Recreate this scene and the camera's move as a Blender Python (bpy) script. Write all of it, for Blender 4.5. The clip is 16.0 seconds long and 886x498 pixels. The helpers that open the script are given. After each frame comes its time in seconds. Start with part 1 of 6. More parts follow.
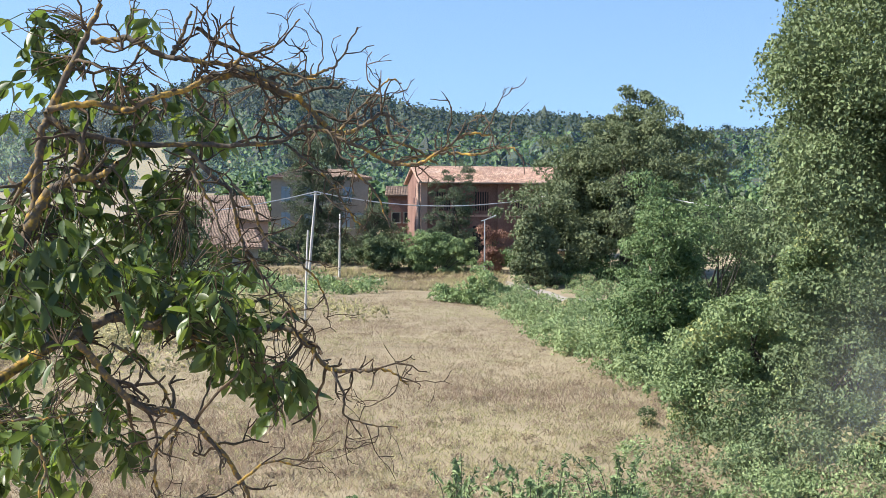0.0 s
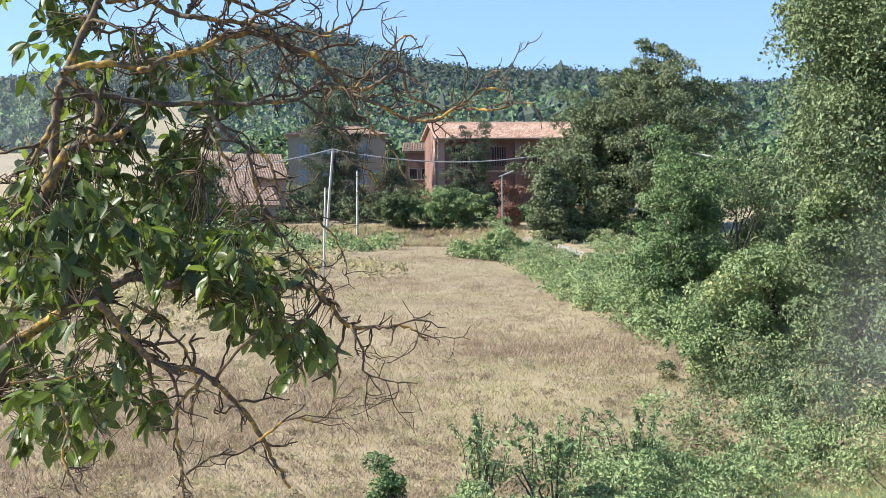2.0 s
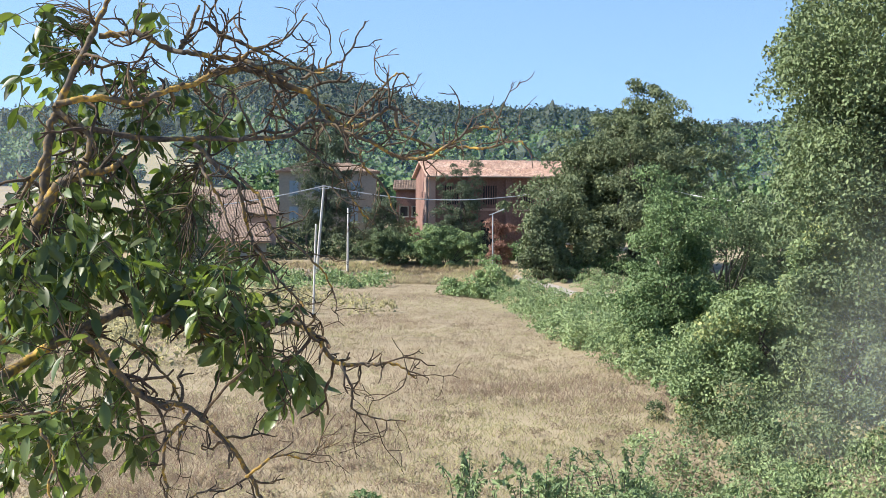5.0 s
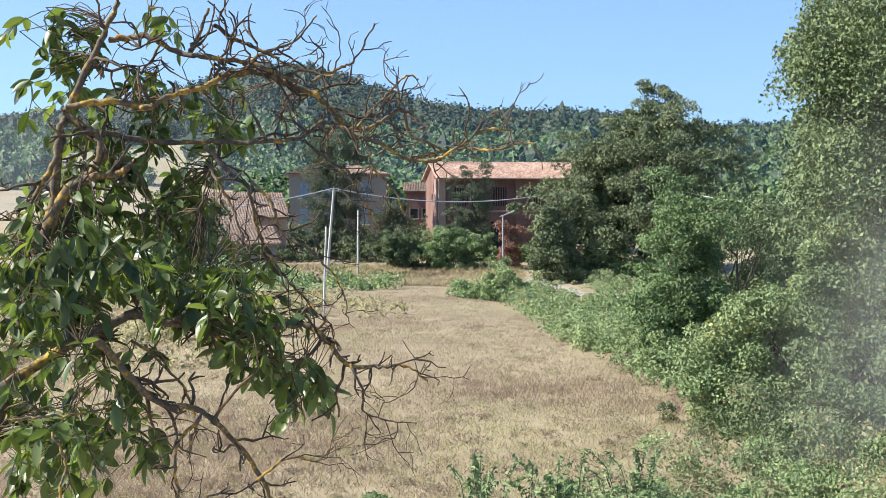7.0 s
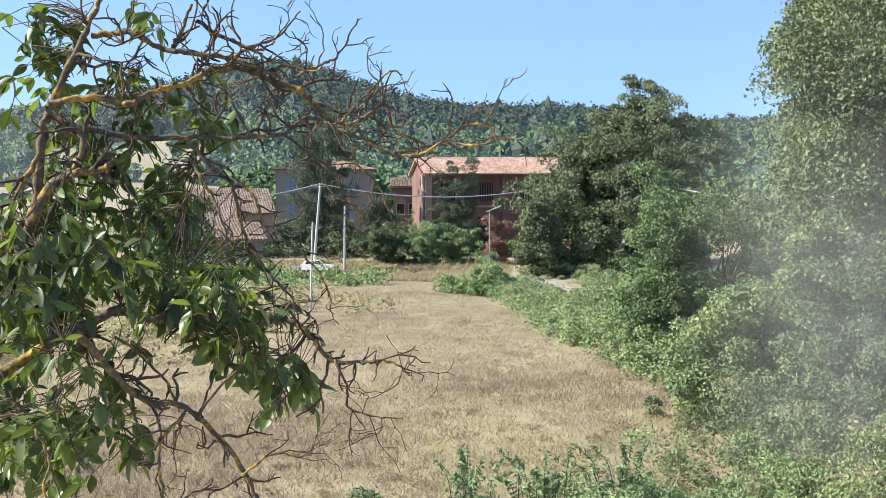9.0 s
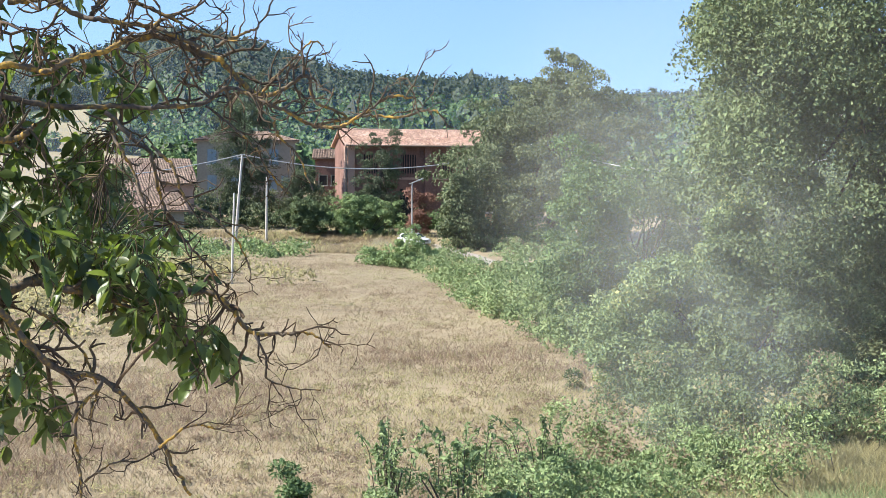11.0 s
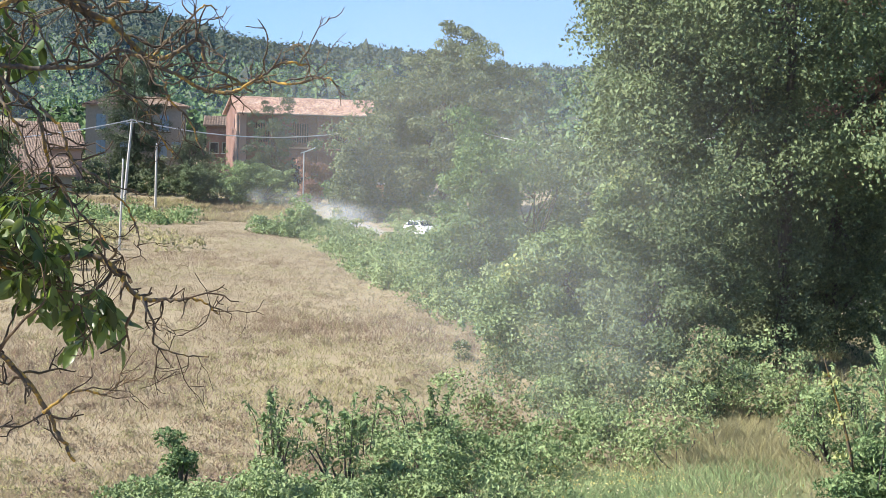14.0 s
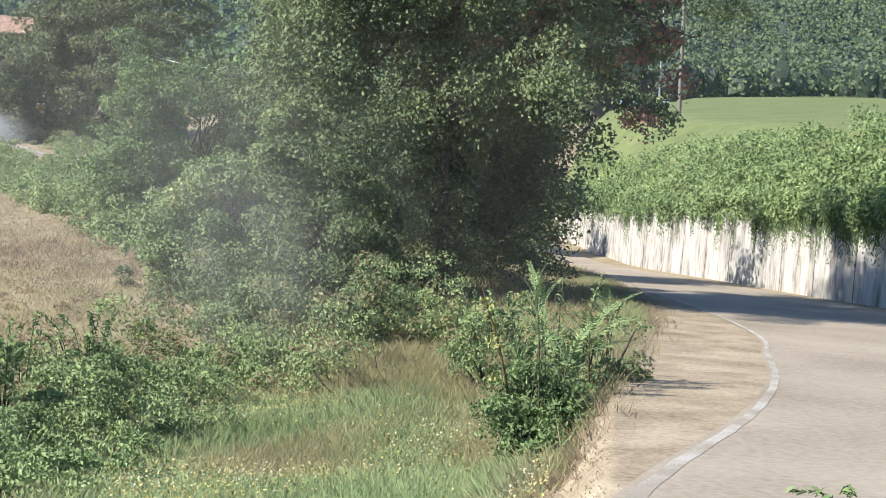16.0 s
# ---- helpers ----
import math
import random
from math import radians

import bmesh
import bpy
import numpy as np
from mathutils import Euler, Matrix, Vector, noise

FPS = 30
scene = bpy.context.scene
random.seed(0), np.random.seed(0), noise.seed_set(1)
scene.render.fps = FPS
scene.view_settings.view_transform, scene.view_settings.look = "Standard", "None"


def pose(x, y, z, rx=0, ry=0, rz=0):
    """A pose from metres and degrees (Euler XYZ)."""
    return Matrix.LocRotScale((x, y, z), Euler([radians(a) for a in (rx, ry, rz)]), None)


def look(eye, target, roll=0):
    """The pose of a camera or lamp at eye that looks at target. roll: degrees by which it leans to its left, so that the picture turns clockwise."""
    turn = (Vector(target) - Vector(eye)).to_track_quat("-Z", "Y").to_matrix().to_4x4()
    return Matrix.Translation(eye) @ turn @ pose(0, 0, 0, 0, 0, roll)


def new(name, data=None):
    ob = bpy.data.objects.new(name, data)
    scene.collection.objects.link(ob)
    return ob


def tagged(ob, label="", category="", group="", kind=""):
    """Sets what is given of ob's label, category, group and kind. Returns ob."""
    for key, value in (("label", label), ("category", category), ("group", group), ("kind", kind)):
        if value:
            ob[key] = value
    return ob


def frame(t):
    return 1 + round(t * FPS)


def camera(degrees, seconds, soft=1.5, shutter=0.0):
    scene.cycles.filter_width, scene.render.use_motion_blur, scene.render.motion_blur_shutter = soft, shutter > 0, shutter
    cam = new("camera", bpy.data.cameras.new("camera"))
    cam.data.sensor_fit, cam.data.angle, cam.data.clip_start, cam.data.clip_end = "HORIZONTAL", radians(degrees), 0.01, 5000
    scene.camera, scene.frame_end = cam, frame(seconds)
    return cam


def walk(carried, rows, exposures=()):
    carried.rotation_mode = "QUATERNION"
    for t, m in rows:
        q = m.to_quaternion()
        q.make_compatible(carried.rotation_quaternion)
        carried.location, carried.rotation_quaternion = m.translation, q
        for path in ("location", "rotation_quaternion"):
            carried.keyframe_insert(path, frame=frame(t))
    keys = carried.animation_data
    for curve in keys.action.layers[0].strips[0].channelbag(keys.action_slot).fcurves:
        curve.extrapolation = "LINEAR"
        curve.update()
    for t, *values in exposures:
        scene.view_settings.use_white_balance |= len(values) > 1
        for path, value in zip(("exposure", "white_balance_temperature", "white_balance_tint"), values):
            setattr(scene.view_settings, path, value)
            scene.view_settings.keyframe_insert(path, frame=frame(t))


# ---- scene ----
EYE_Z = 6.0
cam = camera(30.76, 16.0, soft=0.5)


def at(yaw, elev, d):
    """A place d metres from the viewer on the plan, by bearing and elevation in degrees."""
    return Vector((d * math.sin(radians(yaw)), d * math.cos(radians(yaw)), EYE_Z + d * math.tan(radians(elev))))


# seconds, bearing, tilt, roll, sideways, up
PAN = [
    (0.0, 0.0, -1.0, 0.2, 0, 0), (0.5, -0.41, -1.17, -0.26, 0, 0), (1.0, -1.06, -1.27, -0.46, 0, 0),
    (1.5, -1.01, -1.87, -0.45, 0, 0), (2.0, -0.64, -2.56, -0.46, 0, 0), (2.5, -0.24, -3.04, -0.34, 0, 0),
    (3.0, -0.13, -2.93, -0.17, 0, 0), (3.5, -0.04, -2.02, 0.07, 0, 0), (4.0, -0.03, -1.49, 0.15, 0, 0),
    (4.5, -0.15, -1.28, 0.19, 0, 0), (7.0, -0.65, -1.15, -0.1, 0, 0), (7.5, -0.65, -1.18, -0.1, 0, 0),
    (8.0, -0.56, -1.24, -0.15, 0.002, 0), (10.5, 1.57, -1.87, -0.06, 0.015, 0), (11.0, 2.58, -2.31, 0.19, 0.015, 0),
    (11.5, 3.3, -2.48, 0.42, 0.015, 0), (12.0, 3.79, -2.57, 0.61, 0.014, 0), (12.5, 4.14, -2.68, 0.71, 0.014, 0),
    (13.0, 4.57, -2.82, 0.8, 0.012, -0.002), (13.5, 5.29, -3.01, 1.06, 0.012, -0.003), (14.0, 6.48, -3.28, 1.4, 0.014, -0.006),
    (14.5, 8.85, -3.7, 1.83, 0.021, -0.011), (15.0, 12.91, -4.32, 2.26, 0.031, -0.016), (15.5, 16.14, -4.94, 2.62, 0.037, -0.021),
    (16.0, 18.43, -5.44, 2.96, 0.04, -0.024)]


def pan_row(t, yaw, tilt, roll, sx, sz):
    eye = Vector((sx, 0, EYE_Z + sz))
    return t, look(eye, eye + at(yaw, tilt, 10) - Vector((0, 0, EYE_Z)), roll)


walk(cam, [pan_row(*r) for r in PAN], exposures=[(0.0, 0.98), (2.8, 1.08), (4.0, 1.02), (8.0, 1.02), (11.0, 1.08), (13.0, 1.04), (15.0, 0.92), (16.0, 0.76)])

# ---- light ----
SUN_FROM, SUN_UP = -94, 40  # bearing and height of the sun, degrees
world = bpy.data.worlds.new("sky")
scene.world = world
world.use_nodes = True
wn = world.node_tree
sky = wn.nodes.new("ShaderNodeTexSky")
sky.sky_type, sky.sun_disc = "NISHITA", False
sky.sun_elevation, sky.sun_rotation = radians(SUN_UP), radians(SUN_FROM)
sky.air_density, sky.dust_density, sky.ozone_density = 1.0, 0.0, 4.0
wco, wad = wn.nodes.new("ShaderNodeTexCoord"), wn.nodes.new("ShaderNodeVectorMath")
wad.inputs[1].default_value = (0, 0, 0.13)  # clear mountain air: little whitening towards the horizon
wn.links.new(wco.outputs["Generated"], wad.inputs[0])
wn.links.new(wad.outputs[0], sky.inputs[0])
wn.links.new(sky.outputs[0], wn.nodes["Background"].inputs[0])
wn.nodes["Background"].inputs[1].default_value = 0.12
sun = new("sun", bpy.data.lights.new("sun", "SUN"))
sun.data.energy, sun.data.angle, sun.data.color = 5.0, radians(0.55), (1.0, 0.94, 0.84)
s_dir = Vector((math.sin(radians(SUN_FROM)) * math.cos(radians(SUN_UP)), math.cos(radians(SUN_FROM)) * math.cos(radians(SUN_UP)), math.sin(radians(SUN_UP))))
sun.matrix_world = look(s_dir * 100, (0, 0, 0))
scene.cycles.transparent_max_bounces = 24


# ---- materials ----
def material(name, stops, scale=4.0, rough=0.8, bump=0.3, metal=0.0, fine=None, leaf=0.0, spread=0.0, stretch=(1, 1, 1), detail=6.0, dist=0.02, upright=0.0, through_tint=(1, 1, 1)):
    """Noise-ramped surface. stops: colours from dark to light; leaf: share of light let through; spread: variation from piece to piece."""
    m = bpy.data.materials.new(name)
    m.use_nodes = True
    nt = m.node_tree
    n, ln = nt.nodes, nt.links
    bs = n["Principled BSDF"]
    bs.inputs["Roughness"].default_value, bs.inputs["Metallic"].default_value = rough, metal
    co = n.new("ShaderNodeTexCoord")
    mp = n.new("ShaderNodeMapping")
    mp.inputs["Scale"].default_value = stretch
    ln.new(co.outputs["Object"], mp.inputs[0])
    big = n.new("ShaderNodeTexNoise")
    big.inputs["Scale"].default_value, big.inputs["Detail"].default_value = scale, detail
    ln.new(mp.outputs[0], big.inputs["Vector"])
    small = n.new("ShaderNodeTexNoise")
    small.inputs["Scale"].default_value, small.inputs["Detail"].default_value = fine or scale * 9, 5.0
    ln.new(mp.outputs[0], small.inputs["Vector"])
    mix = n.new("ShaderNodeMath")
    mix.operation = "MULTIPLY_ADD"
    mix.inputs[1].default_value = 0.45
    ln.new(small.outputs["Fac"], mix.inputs[0])
    half = n.new("ShaderNodeMath")
    half.operation = "MULTIPLY"
    half.inputs[1].default_value = 0.55
    ln.new(big.outputs["Fac"], half.inputs[0])
    ln.new(half.outputs[0], mix.inputs[2])
    ramp = n.new("ShaderNodeValToRGB")
    while len(ramp.color_ramp.elements) < len(stops):
        ramp.color_ramp.elements.new(0.5)
    for i, c in enumerate(stops):
        ramp.color_ramp.elements[i].position = 0.34 + 0.32 * i / max(1, len(stops) - 1)
        ramp.color_ramp.elements[i].color = (*c, 1)
    ln.new(mix.outputs[0], ramp.inputs[0])
    col = ramp.outputs[0]
    if spread:
        geo = n.new("ShaderNodeNewGeometry")
        info = n.new("ShaderNodeObjectInfo")
        add = n.new("ShaderNodeMath")
        add.operation = "ADD"
        ln.new(geo.outputs["Random Per Island"], add.inputs[0])
        ln.new(info.outputs["Random"], add.inputs[1])
        fr = n.new("ShaderNodeMath")
        fr.operation = "FRACT"
        ln.new(add.outputs[0], fr.inputs[0])
        rg = n.new("ShaderNodeMapRange")
        rg.inputs["To Min"].default_value, rg.inputs["To Max"].default_value = 1 - spread, 1 + spread
        ln.new(fr.outputs[0], rg.inputs["Value"])
        hsv = n.new("ShaderNodeHueSaturation")
        ln.new(rg.outputs[0], hsv.inputs["Value"])
        hue = n.new("ShaderNodeMapRange")
        hue.inputs["To Min"].default_value, hue.inputs["To Max"].default_value = 0.5 - 0.04 * spread, 0.5 + 0.03 * spread
        ln.new(geo.outputs["Random Per Island"], hue.inputs["Value"])
        ln.new(hue.outputs[0], hsv.inputs["Hue"])
        ln.new(col, hsv.inputs["Color"])
        col = hsv.outputs[0]
    ln.new(col, bs.inputs["Base Color"])
    if bump:
        bp = n.new("ShaderNodeBump")
        bp.inputs["Strength"].default_value, bp.inputs["Distance"].default_value = bump, dist
        ln.new(mix.outputs[0], bp.inputs["Height"])
        ln.new(bp.outputs[0], bs.inputs["Normal"])
    if upright:  # fine blades take the light of the sward that they make up
        zup = n.new("ShaderNodeCombineXYZ")
        zup.inputs[2].default_value = 1.0
        geo2 = n.new("ShaderNodeNewGeometry")
        av = n.new("ShaderNodeVectorMath")
        av.operation = "MULTIPLY_ADD"
        av.inputs[1].default_value = (upright, upright, upright)
        ln.new(geo2.outputs["Normal"], av.inputs[0])
        ln.new(zup.outputs[0], av.inputs[2])
        nv = n.new("ShaderNodeVectorMath")
        nv.operation = "NORMALIZE"
        ln.new(av.outputs[0], nv.inputs[0])
        ln.new(nv.outputs[0], bs.inputs["Normal"])
    if leaf:
        tr = n.new("ShaderNodeBsdfTranslucent")
        warm = n.new("ShaderNodeVectorMath")  # light that has passed through a leaf is yellower and stronger
        warm.operation = "MULTIPLY"
        warm.inputs[1].default_value = through_tint
        ln.new(col, warm.inputs[0])
        ln.new(warm.outputs[0], tr.inputs["Color"])
        ms = n.new("ShaderNodeMixShader")
        ms.inputs[0].default_value = leaf
        ln.new(bs.outputs[0], ms.inputs[1])
        ln.new(tr.outputs[0], ms.inputs[2])
        ln.new(ms.outputs[0], n["Material Output"].inputs[0])
    return m


def foliage(name, dark, light, leaf=0.15, rough=0.72, spread=0.3, upright=0.0, grey=0.25, gain=1.2, tint=(1.1, 1.1, 0.9)):
    def dusty(c):  # dust haze of the air put into every leaf's colour: greyed, then scaled
        m = sum(c) / 3
        return tuple(gain * (v * (1 - grey) + m * grey) for v in c)

    return material(name, [dusty(dark), dusty(light)], scale=0.35, fine=3.0, rough=rough, bump=0, leaf=leaf, spread=spread, detail=3, upright=upright, through_tint=tint)


M_FIELD = material("dry_meadow_earth", [(0.20, 0.158, 0.095), (0.28, 0.225, 0.14), (0.34, 0.275, 0.175), (0.26, 0.235, 0.12)], scale=0.12, fine=1.1, rough=0.95, bump=0.6, dist=0.15)
M_STRAW = material("dry_grass", [(0.24, 0.19, 0.12), (0.33, 0.265, 0.17), (0.40, 0.33, 0.22), (0.29, 0.27, 0.135)], scale=0.14, fine=0.6, rough=0.9, bump=0, leaf=0.45, spread=0.12, upright=0.25)
M_STRAW_G = foliage("half_green_grass", (0.27, 0.255, 0.125), (0.44, 0.40, 0.22), leaf=0.4, upright=0.25, grey=0.1, gain=1.12)
M_WEED = material("withered_weed", [(0.19, 0.135, 0.095), (0.32, 0.235, 0.17)], scale=0.4, rough=0.9, bump=0, leaf=0.2, spread=0.3, upright=0.25)
M_GRASS = foliage("green_grass", (0.16, 0.26, 0.075), (0.32, 0.41, 0.15), upright=0.25)
M_LAWN = material("lawn_earth", [(0.10, 0.14, 0.045), (0.19, 0.22, 0.08)], scale=0.3, rough=0.95, bump=0.5, dist=0.1)
M_OAK = foliage("oak_leaf", (0.058, 0.098, 0.029), (0.148, 0.208, 0.066), upright=2.6)
M_DARKTREE = foliage("holm_leaf", (0.055, 0.086, 0.029), (0.155, 0.195, 0.07), upright=3.0)
M_SHRUB = foliage("shrub_leaf", (0.10, 0.18, 0.047), (0.235, 0.335, 0.10), upright=2.4)
M_BRAMBLE = foliage("bramble_leaf", (0.10, 0.175, 0.05), (0.25, 0.33, 0.105), upright=2.4)
M_YELLOWLEAF = foliage("yellow_green_leaf", (0.19, 0.23, 0.05), (0.36, 0.37, 0.09), upright=2.2)
M_REDLEAF = foliage("red_brown_leaf", (0.20, 0.08, 0.055), (0.32, 0.16, 0.10))
M_PINE = foliage("pine_needles", (0.055, 0.085, 0.04), (0.125, 0.16, 0.078))
M_HEDGE = foliage("laurel_leaf", (0.056, 0.118, 0.028), (0.15, 0.24, 0.062), upright=2.6)
M_WOODS = foliage("far_wood_leaf", (0.024, 0.048, 0.024), (0.075, 0.12, 0.048), spread=0.36, gain=1.0, upright=2.0)
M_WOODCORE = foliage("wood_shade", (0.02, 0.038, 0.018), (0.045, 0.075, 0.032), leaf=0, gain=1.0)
M_LOWWOOD = foliage("slope_wood_leaf", (0.05, 0.105, 0.032), (0.13, 0.215, 0.066), spread=0.35, grey=0.12, upright=2.2)
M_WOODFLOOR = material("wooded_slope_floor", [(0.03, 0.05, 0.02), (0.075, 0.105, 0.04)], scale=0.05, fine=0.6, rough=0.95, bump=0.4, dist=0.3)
M_WALNUT = foliage("walnut_leaf", (0.022, 0.044, 0.016), (0.105, 0.155, 0.042), leaf=0.4, rough=0.4, spread=0.55, grey=0.14, tint=(2.0, 1.95, 0.75))
M_BARK = material("lichen_bark", [(0.03, 0.025, 0.021), (0.06, 0.05, 0.042), (0.10, 0.08, 0.06), (0.15, 0.105, 0.05), (0.36, 0.22, 0.04), (0.44, 0.28, 0.06)], scale=9, fine=70, rough=0.9, bump=0.6, dist=0.006)
M_TWIG = material("grey_twig_bark", [(0.03, 0.022, 0.014), (0.08, 0.056, 0.034), (0.18, 0.125, 0.062)], scale=14, fine=90, rough=0.9, bump=0.4, dist=0.003, spread=0.35)
M_TRUNK = material("oak_bark", [(0.05, 0.042, 0.034), (0.13, 0.11, 0.09)], scale=3, rough=0.95, bump=0.7, dist=0.03, stretch=(1, 1, 0.25))
M_ASPHALT = material("worn_asphalt", [(0.25, 0.205, 0.155), (0.345, 0.292, 0.228), (0.41, 0.355, 0.28)], scale=0.3, fine=11, rough=0.9, bump=0.06, dist=0.01)
M_LINE = material("road_paint", [(0.28, 0.24, 0.19), (0.33, 0.29, 0.235), (0.45, 0.42, 0.37), (0.53, 0.51, 0.47)], scale=1.5, fine=50, rough=0.8, bump=0.1, dist=0.003)
M_GRAVEL = material("dusty_gravel", [(0.18, 0.14, 0.09), (0.34, 0.275, 0.19), (0.46, 0.385, 0.28)], scale=1.2, fine=14, rough=0.95, bump=0.2, dist=0.02)
M_DIRTROAD = material("pale_dirt_road", [(0.28, 0.25, 0.21), (0.40, 0.36, 0.31)], scale=0.5, fine=9, rough=0.95, bump=0.3)
M_WALL = material("stained_white_render", [(0.10, 0.095, 0.085), (0.32, 0.30, 0.275), (0.50, 0.48, 0.445), (0.58, 0.555, 0.52)], scale=1.3, fine=6, rough=0.9, bump=0.2, stretch=(1, 1, 0.25))
M_BRICK = material("old_red_brick", [(0.14, 0.075, 0.06), (0.205, 0.113, 0.09), (0.28, 0.168, 0.135)], scale=0.5, fine=6, rough=0.9, bump=0.3)
M_BRICKPALE = material("pale_brick_pier", [(0.40, 0.25, 0.19), (0.5, 0.33, 0.25)], scale=0.8, fine=7, rough=0.9, bump=0.3)
M_TILE = material("terracotta_tile", [(0.33, 0.185, 0.135), (0.44, 0.285, 0.22), (0.53, 0.385, 0.315)], scale=0.7, fine=5, rough=0.85, bump=0.3, spread=0.3)
M_TILEOLD = material("weathered_roof_tile", [(0.19, 0.135, 0.105), (0.31, 0.225, 0.17)], scale=0.6, fine=5, rough=0.9, bump=0.3, spread=0.25)
M_PLASTER = material("grey_plaster", [(0.19, 0.185, 0.155), (0.28, 0.27, 0.23)], scale=0.4, fine=4, rough=0.9, bump=0.15)
M_SHUTTER = material("blue_grey_shutter", [(0.16, 0.24, 0.30), (0.22, 0.31, 0.37)], scale=2, rough=0.7, bump=0.1)
M_DARK = material("dark_opening", [(0.015, 0.014, 0.013), (0.03, 0.028, 0.026)], scale=1, rough=0.8, bump=0)
M_CONCRETE = material("pale_concrete", [(0.42, 0.41, 0.39), (0.58, 0.56, 0.53)], scale=2, fine=14, rough=0.85, bump=0.2, dist=0.01)
M_POLEWOOD = material("grey_wooden_pole", [(0.16, 0.14, 0.12), (0.27, 0.24, 0.21)], scale=3, rough=0.9, bump=0.3, stretch=(1, 1, 0.1))
M_STEEL = material("galvanised_steel", [(0.38, 0.39, 0.4), (0.5, 0.51, 0.52)], scale=3, rough=0.5, metal=0.6, bump=0.05)
M_CABLE = material("cable_sheath", [(0.5, 0.5, 0.5), (0.62, 0.62, 0.62)], scale=3, rough=0.6, bump=0)
M_HAY = material("mown_hay_field", [(0.25, 0.215, 0.125), (0.33, 0.285, 0.18)], scale=0.03, fine=0.5, rough=0.95, bump=0.2)


# ---- building blocks ----
def part(name, me, mat, parent=None, label=""):
    if isinstance(me, bmesh.types.BMesh):
        bm, me = me, bpy.data.meshes.new(name)
        bm.to_mesh(me)
        bm.free()
    if mat:
        me.materials.clear()
        me.materials.append(mat)
    ob = new(name, me)
    if parent:
        ob.parent = parent
    if label:
        tagged(ob, label)
    return ob


def empty(name, place, turn=0):
    ob = new(name)
    ob.empty_display_size = 0.2
    ob.matrix_basis = pose(*place, 0, 0, turn)
    return ob


def arrays(name, v, f, smooth=False):
    """A mesh from arrays: v (n, 3); f (m, 3 or 4)."""
    v, f = np.asarray(v, np.float32).reshape(-1, 3), np.asarray(f, np.int32)
    me = bpy.data.meshes.new(name)
    me.vertices.add(len(v))
    me.vertices.foreach_set("co", v.ravel())
    k = f.shape[1]
    me.loops.add(f.size)
    me.loops.foreach_set("vertex_index", f.ravel())
    me.polygons.add(len(f))
    me.polygons.foreach_set("loop_start", np.arange(len(f), dtype=np.int32) * k)
    me.polygons.foreach_set("use_smooth", np.full(len(f), smooth, dtype=bool))
    me.update()
    return me


def leaves(name, c, size, rng, aspect=0.55, droop=0.0, up=0.0, out=None):
    """Folded four-cornered leaves at the places c; droop pulls the tips down, up turns the faces to the sky."""
    c = np.asarray(c)
    n = len(c)
    a = rng.normal(size=(n, 3))
    a[:, 2] -= droop
    a /= np.linalg.norm(a, axis=1)[:, None] + 1e-9
    q = rng.normal(size=(n, 3))
    if out is not None:  # leaves face away from the heart of their clump, towards the light
        q = q * 0.5 + out
    q[:, 2] += up * (1 if out is None else 0.6)
    b = np.cross(q, a)
    b /= np.linalg.norm(b, axis=1)[:, None] + 1e-9
    s = (size * rng.uniform(0.6, 1.35, n))[:, None]
    nrm = np.cross(a, b)
    v = np.stack([c - a * s * 0.5, c + b * s * aspect * 0.5 + nrm * s * 0.12, c + a * s * 0.5, c - b * s * aspect * 0.5 + nrm * s * 0.12], 1)
    return arrays(name, v, np.arange(4 * n).reshape(n, 4))


def tube(paths, sides=6):
    """Tapered tubes in one mesh: each path is (points, radii)."""
    vs, fs, o = [], [], 0
    for pts, rad in paths:
        p = np.array([tuple(q) for q in pts], float)
        n = len(p)
        d = np.gradient(p, axis=0)
        d /= np.linalg.norm(d, axis=1)[:, None] + 1e-9
        u = np.zeros_like(d)
        u[0] = np.cross(d[0], (1.0, 0, 0) if abs(d[0, 2]) > 0.8 else (0, 0, 1.0))
        u[0] /= np.linalg.norm(u[0]) + 1e-9
        for i in range(1, n):  # carry the ring along without twisting it
            u[i] = u[i - 1] - d[i] * np.dot(u[i - 1], d[i])
            u[i] /= np.linalg.norm(u[i]) + 1e-9
        w = np.cross(d, u)
        an = np.arange(sides) * 2 * math.pi / sides
        ring = p[:, None] + (u[:, None] * np.cos(an)[None, :, None] + w[:, None] * np.sin(an)[None, :, None]) * np.asarray(rad)[:, None, None]
        vs.append(ring.reshape(-1, 3))
        i = np.arange(n - 1)[:, None] * sides + np.arange(sides)[None]
        j = np.arange(n - 1)[:, None] * sides + (np.arange(sides)[None] + 1) % sides
        fs.append((np.stack([i, j, j + sides, i + sides], -1).reshape(-1, 4)) + o)
        o += n * sides
    return arrays("tube", np.concatenate(vs), np.concatenate(fs), True)


def spline(pts, per=5):
    """Points of a smooth line through pts."""
    p = np.array([tuple(q) for q in pts], float)
    p = np.vstack([2 * p[0] - p[1], p, 2 * p[-1] - p[-2]])
    out = []
    for i in range(1, len(p) - 2):
        for t in np.linspace(0, 1, per, endpoint=False):
            out.append(0.5 * (2 * p[i] + (p[i + 1] - p[i - 1]) * t + (2 * p[i - 1] - 5 * p[i] + 4 * p[i + 1] - p[i + 2]) * t ** 2 + (3 * p[i] - p[i - 1] - 3 * p[i + 1] + p[i + 2]) * t ** 3))
    return np.array(out + [p[-2]])


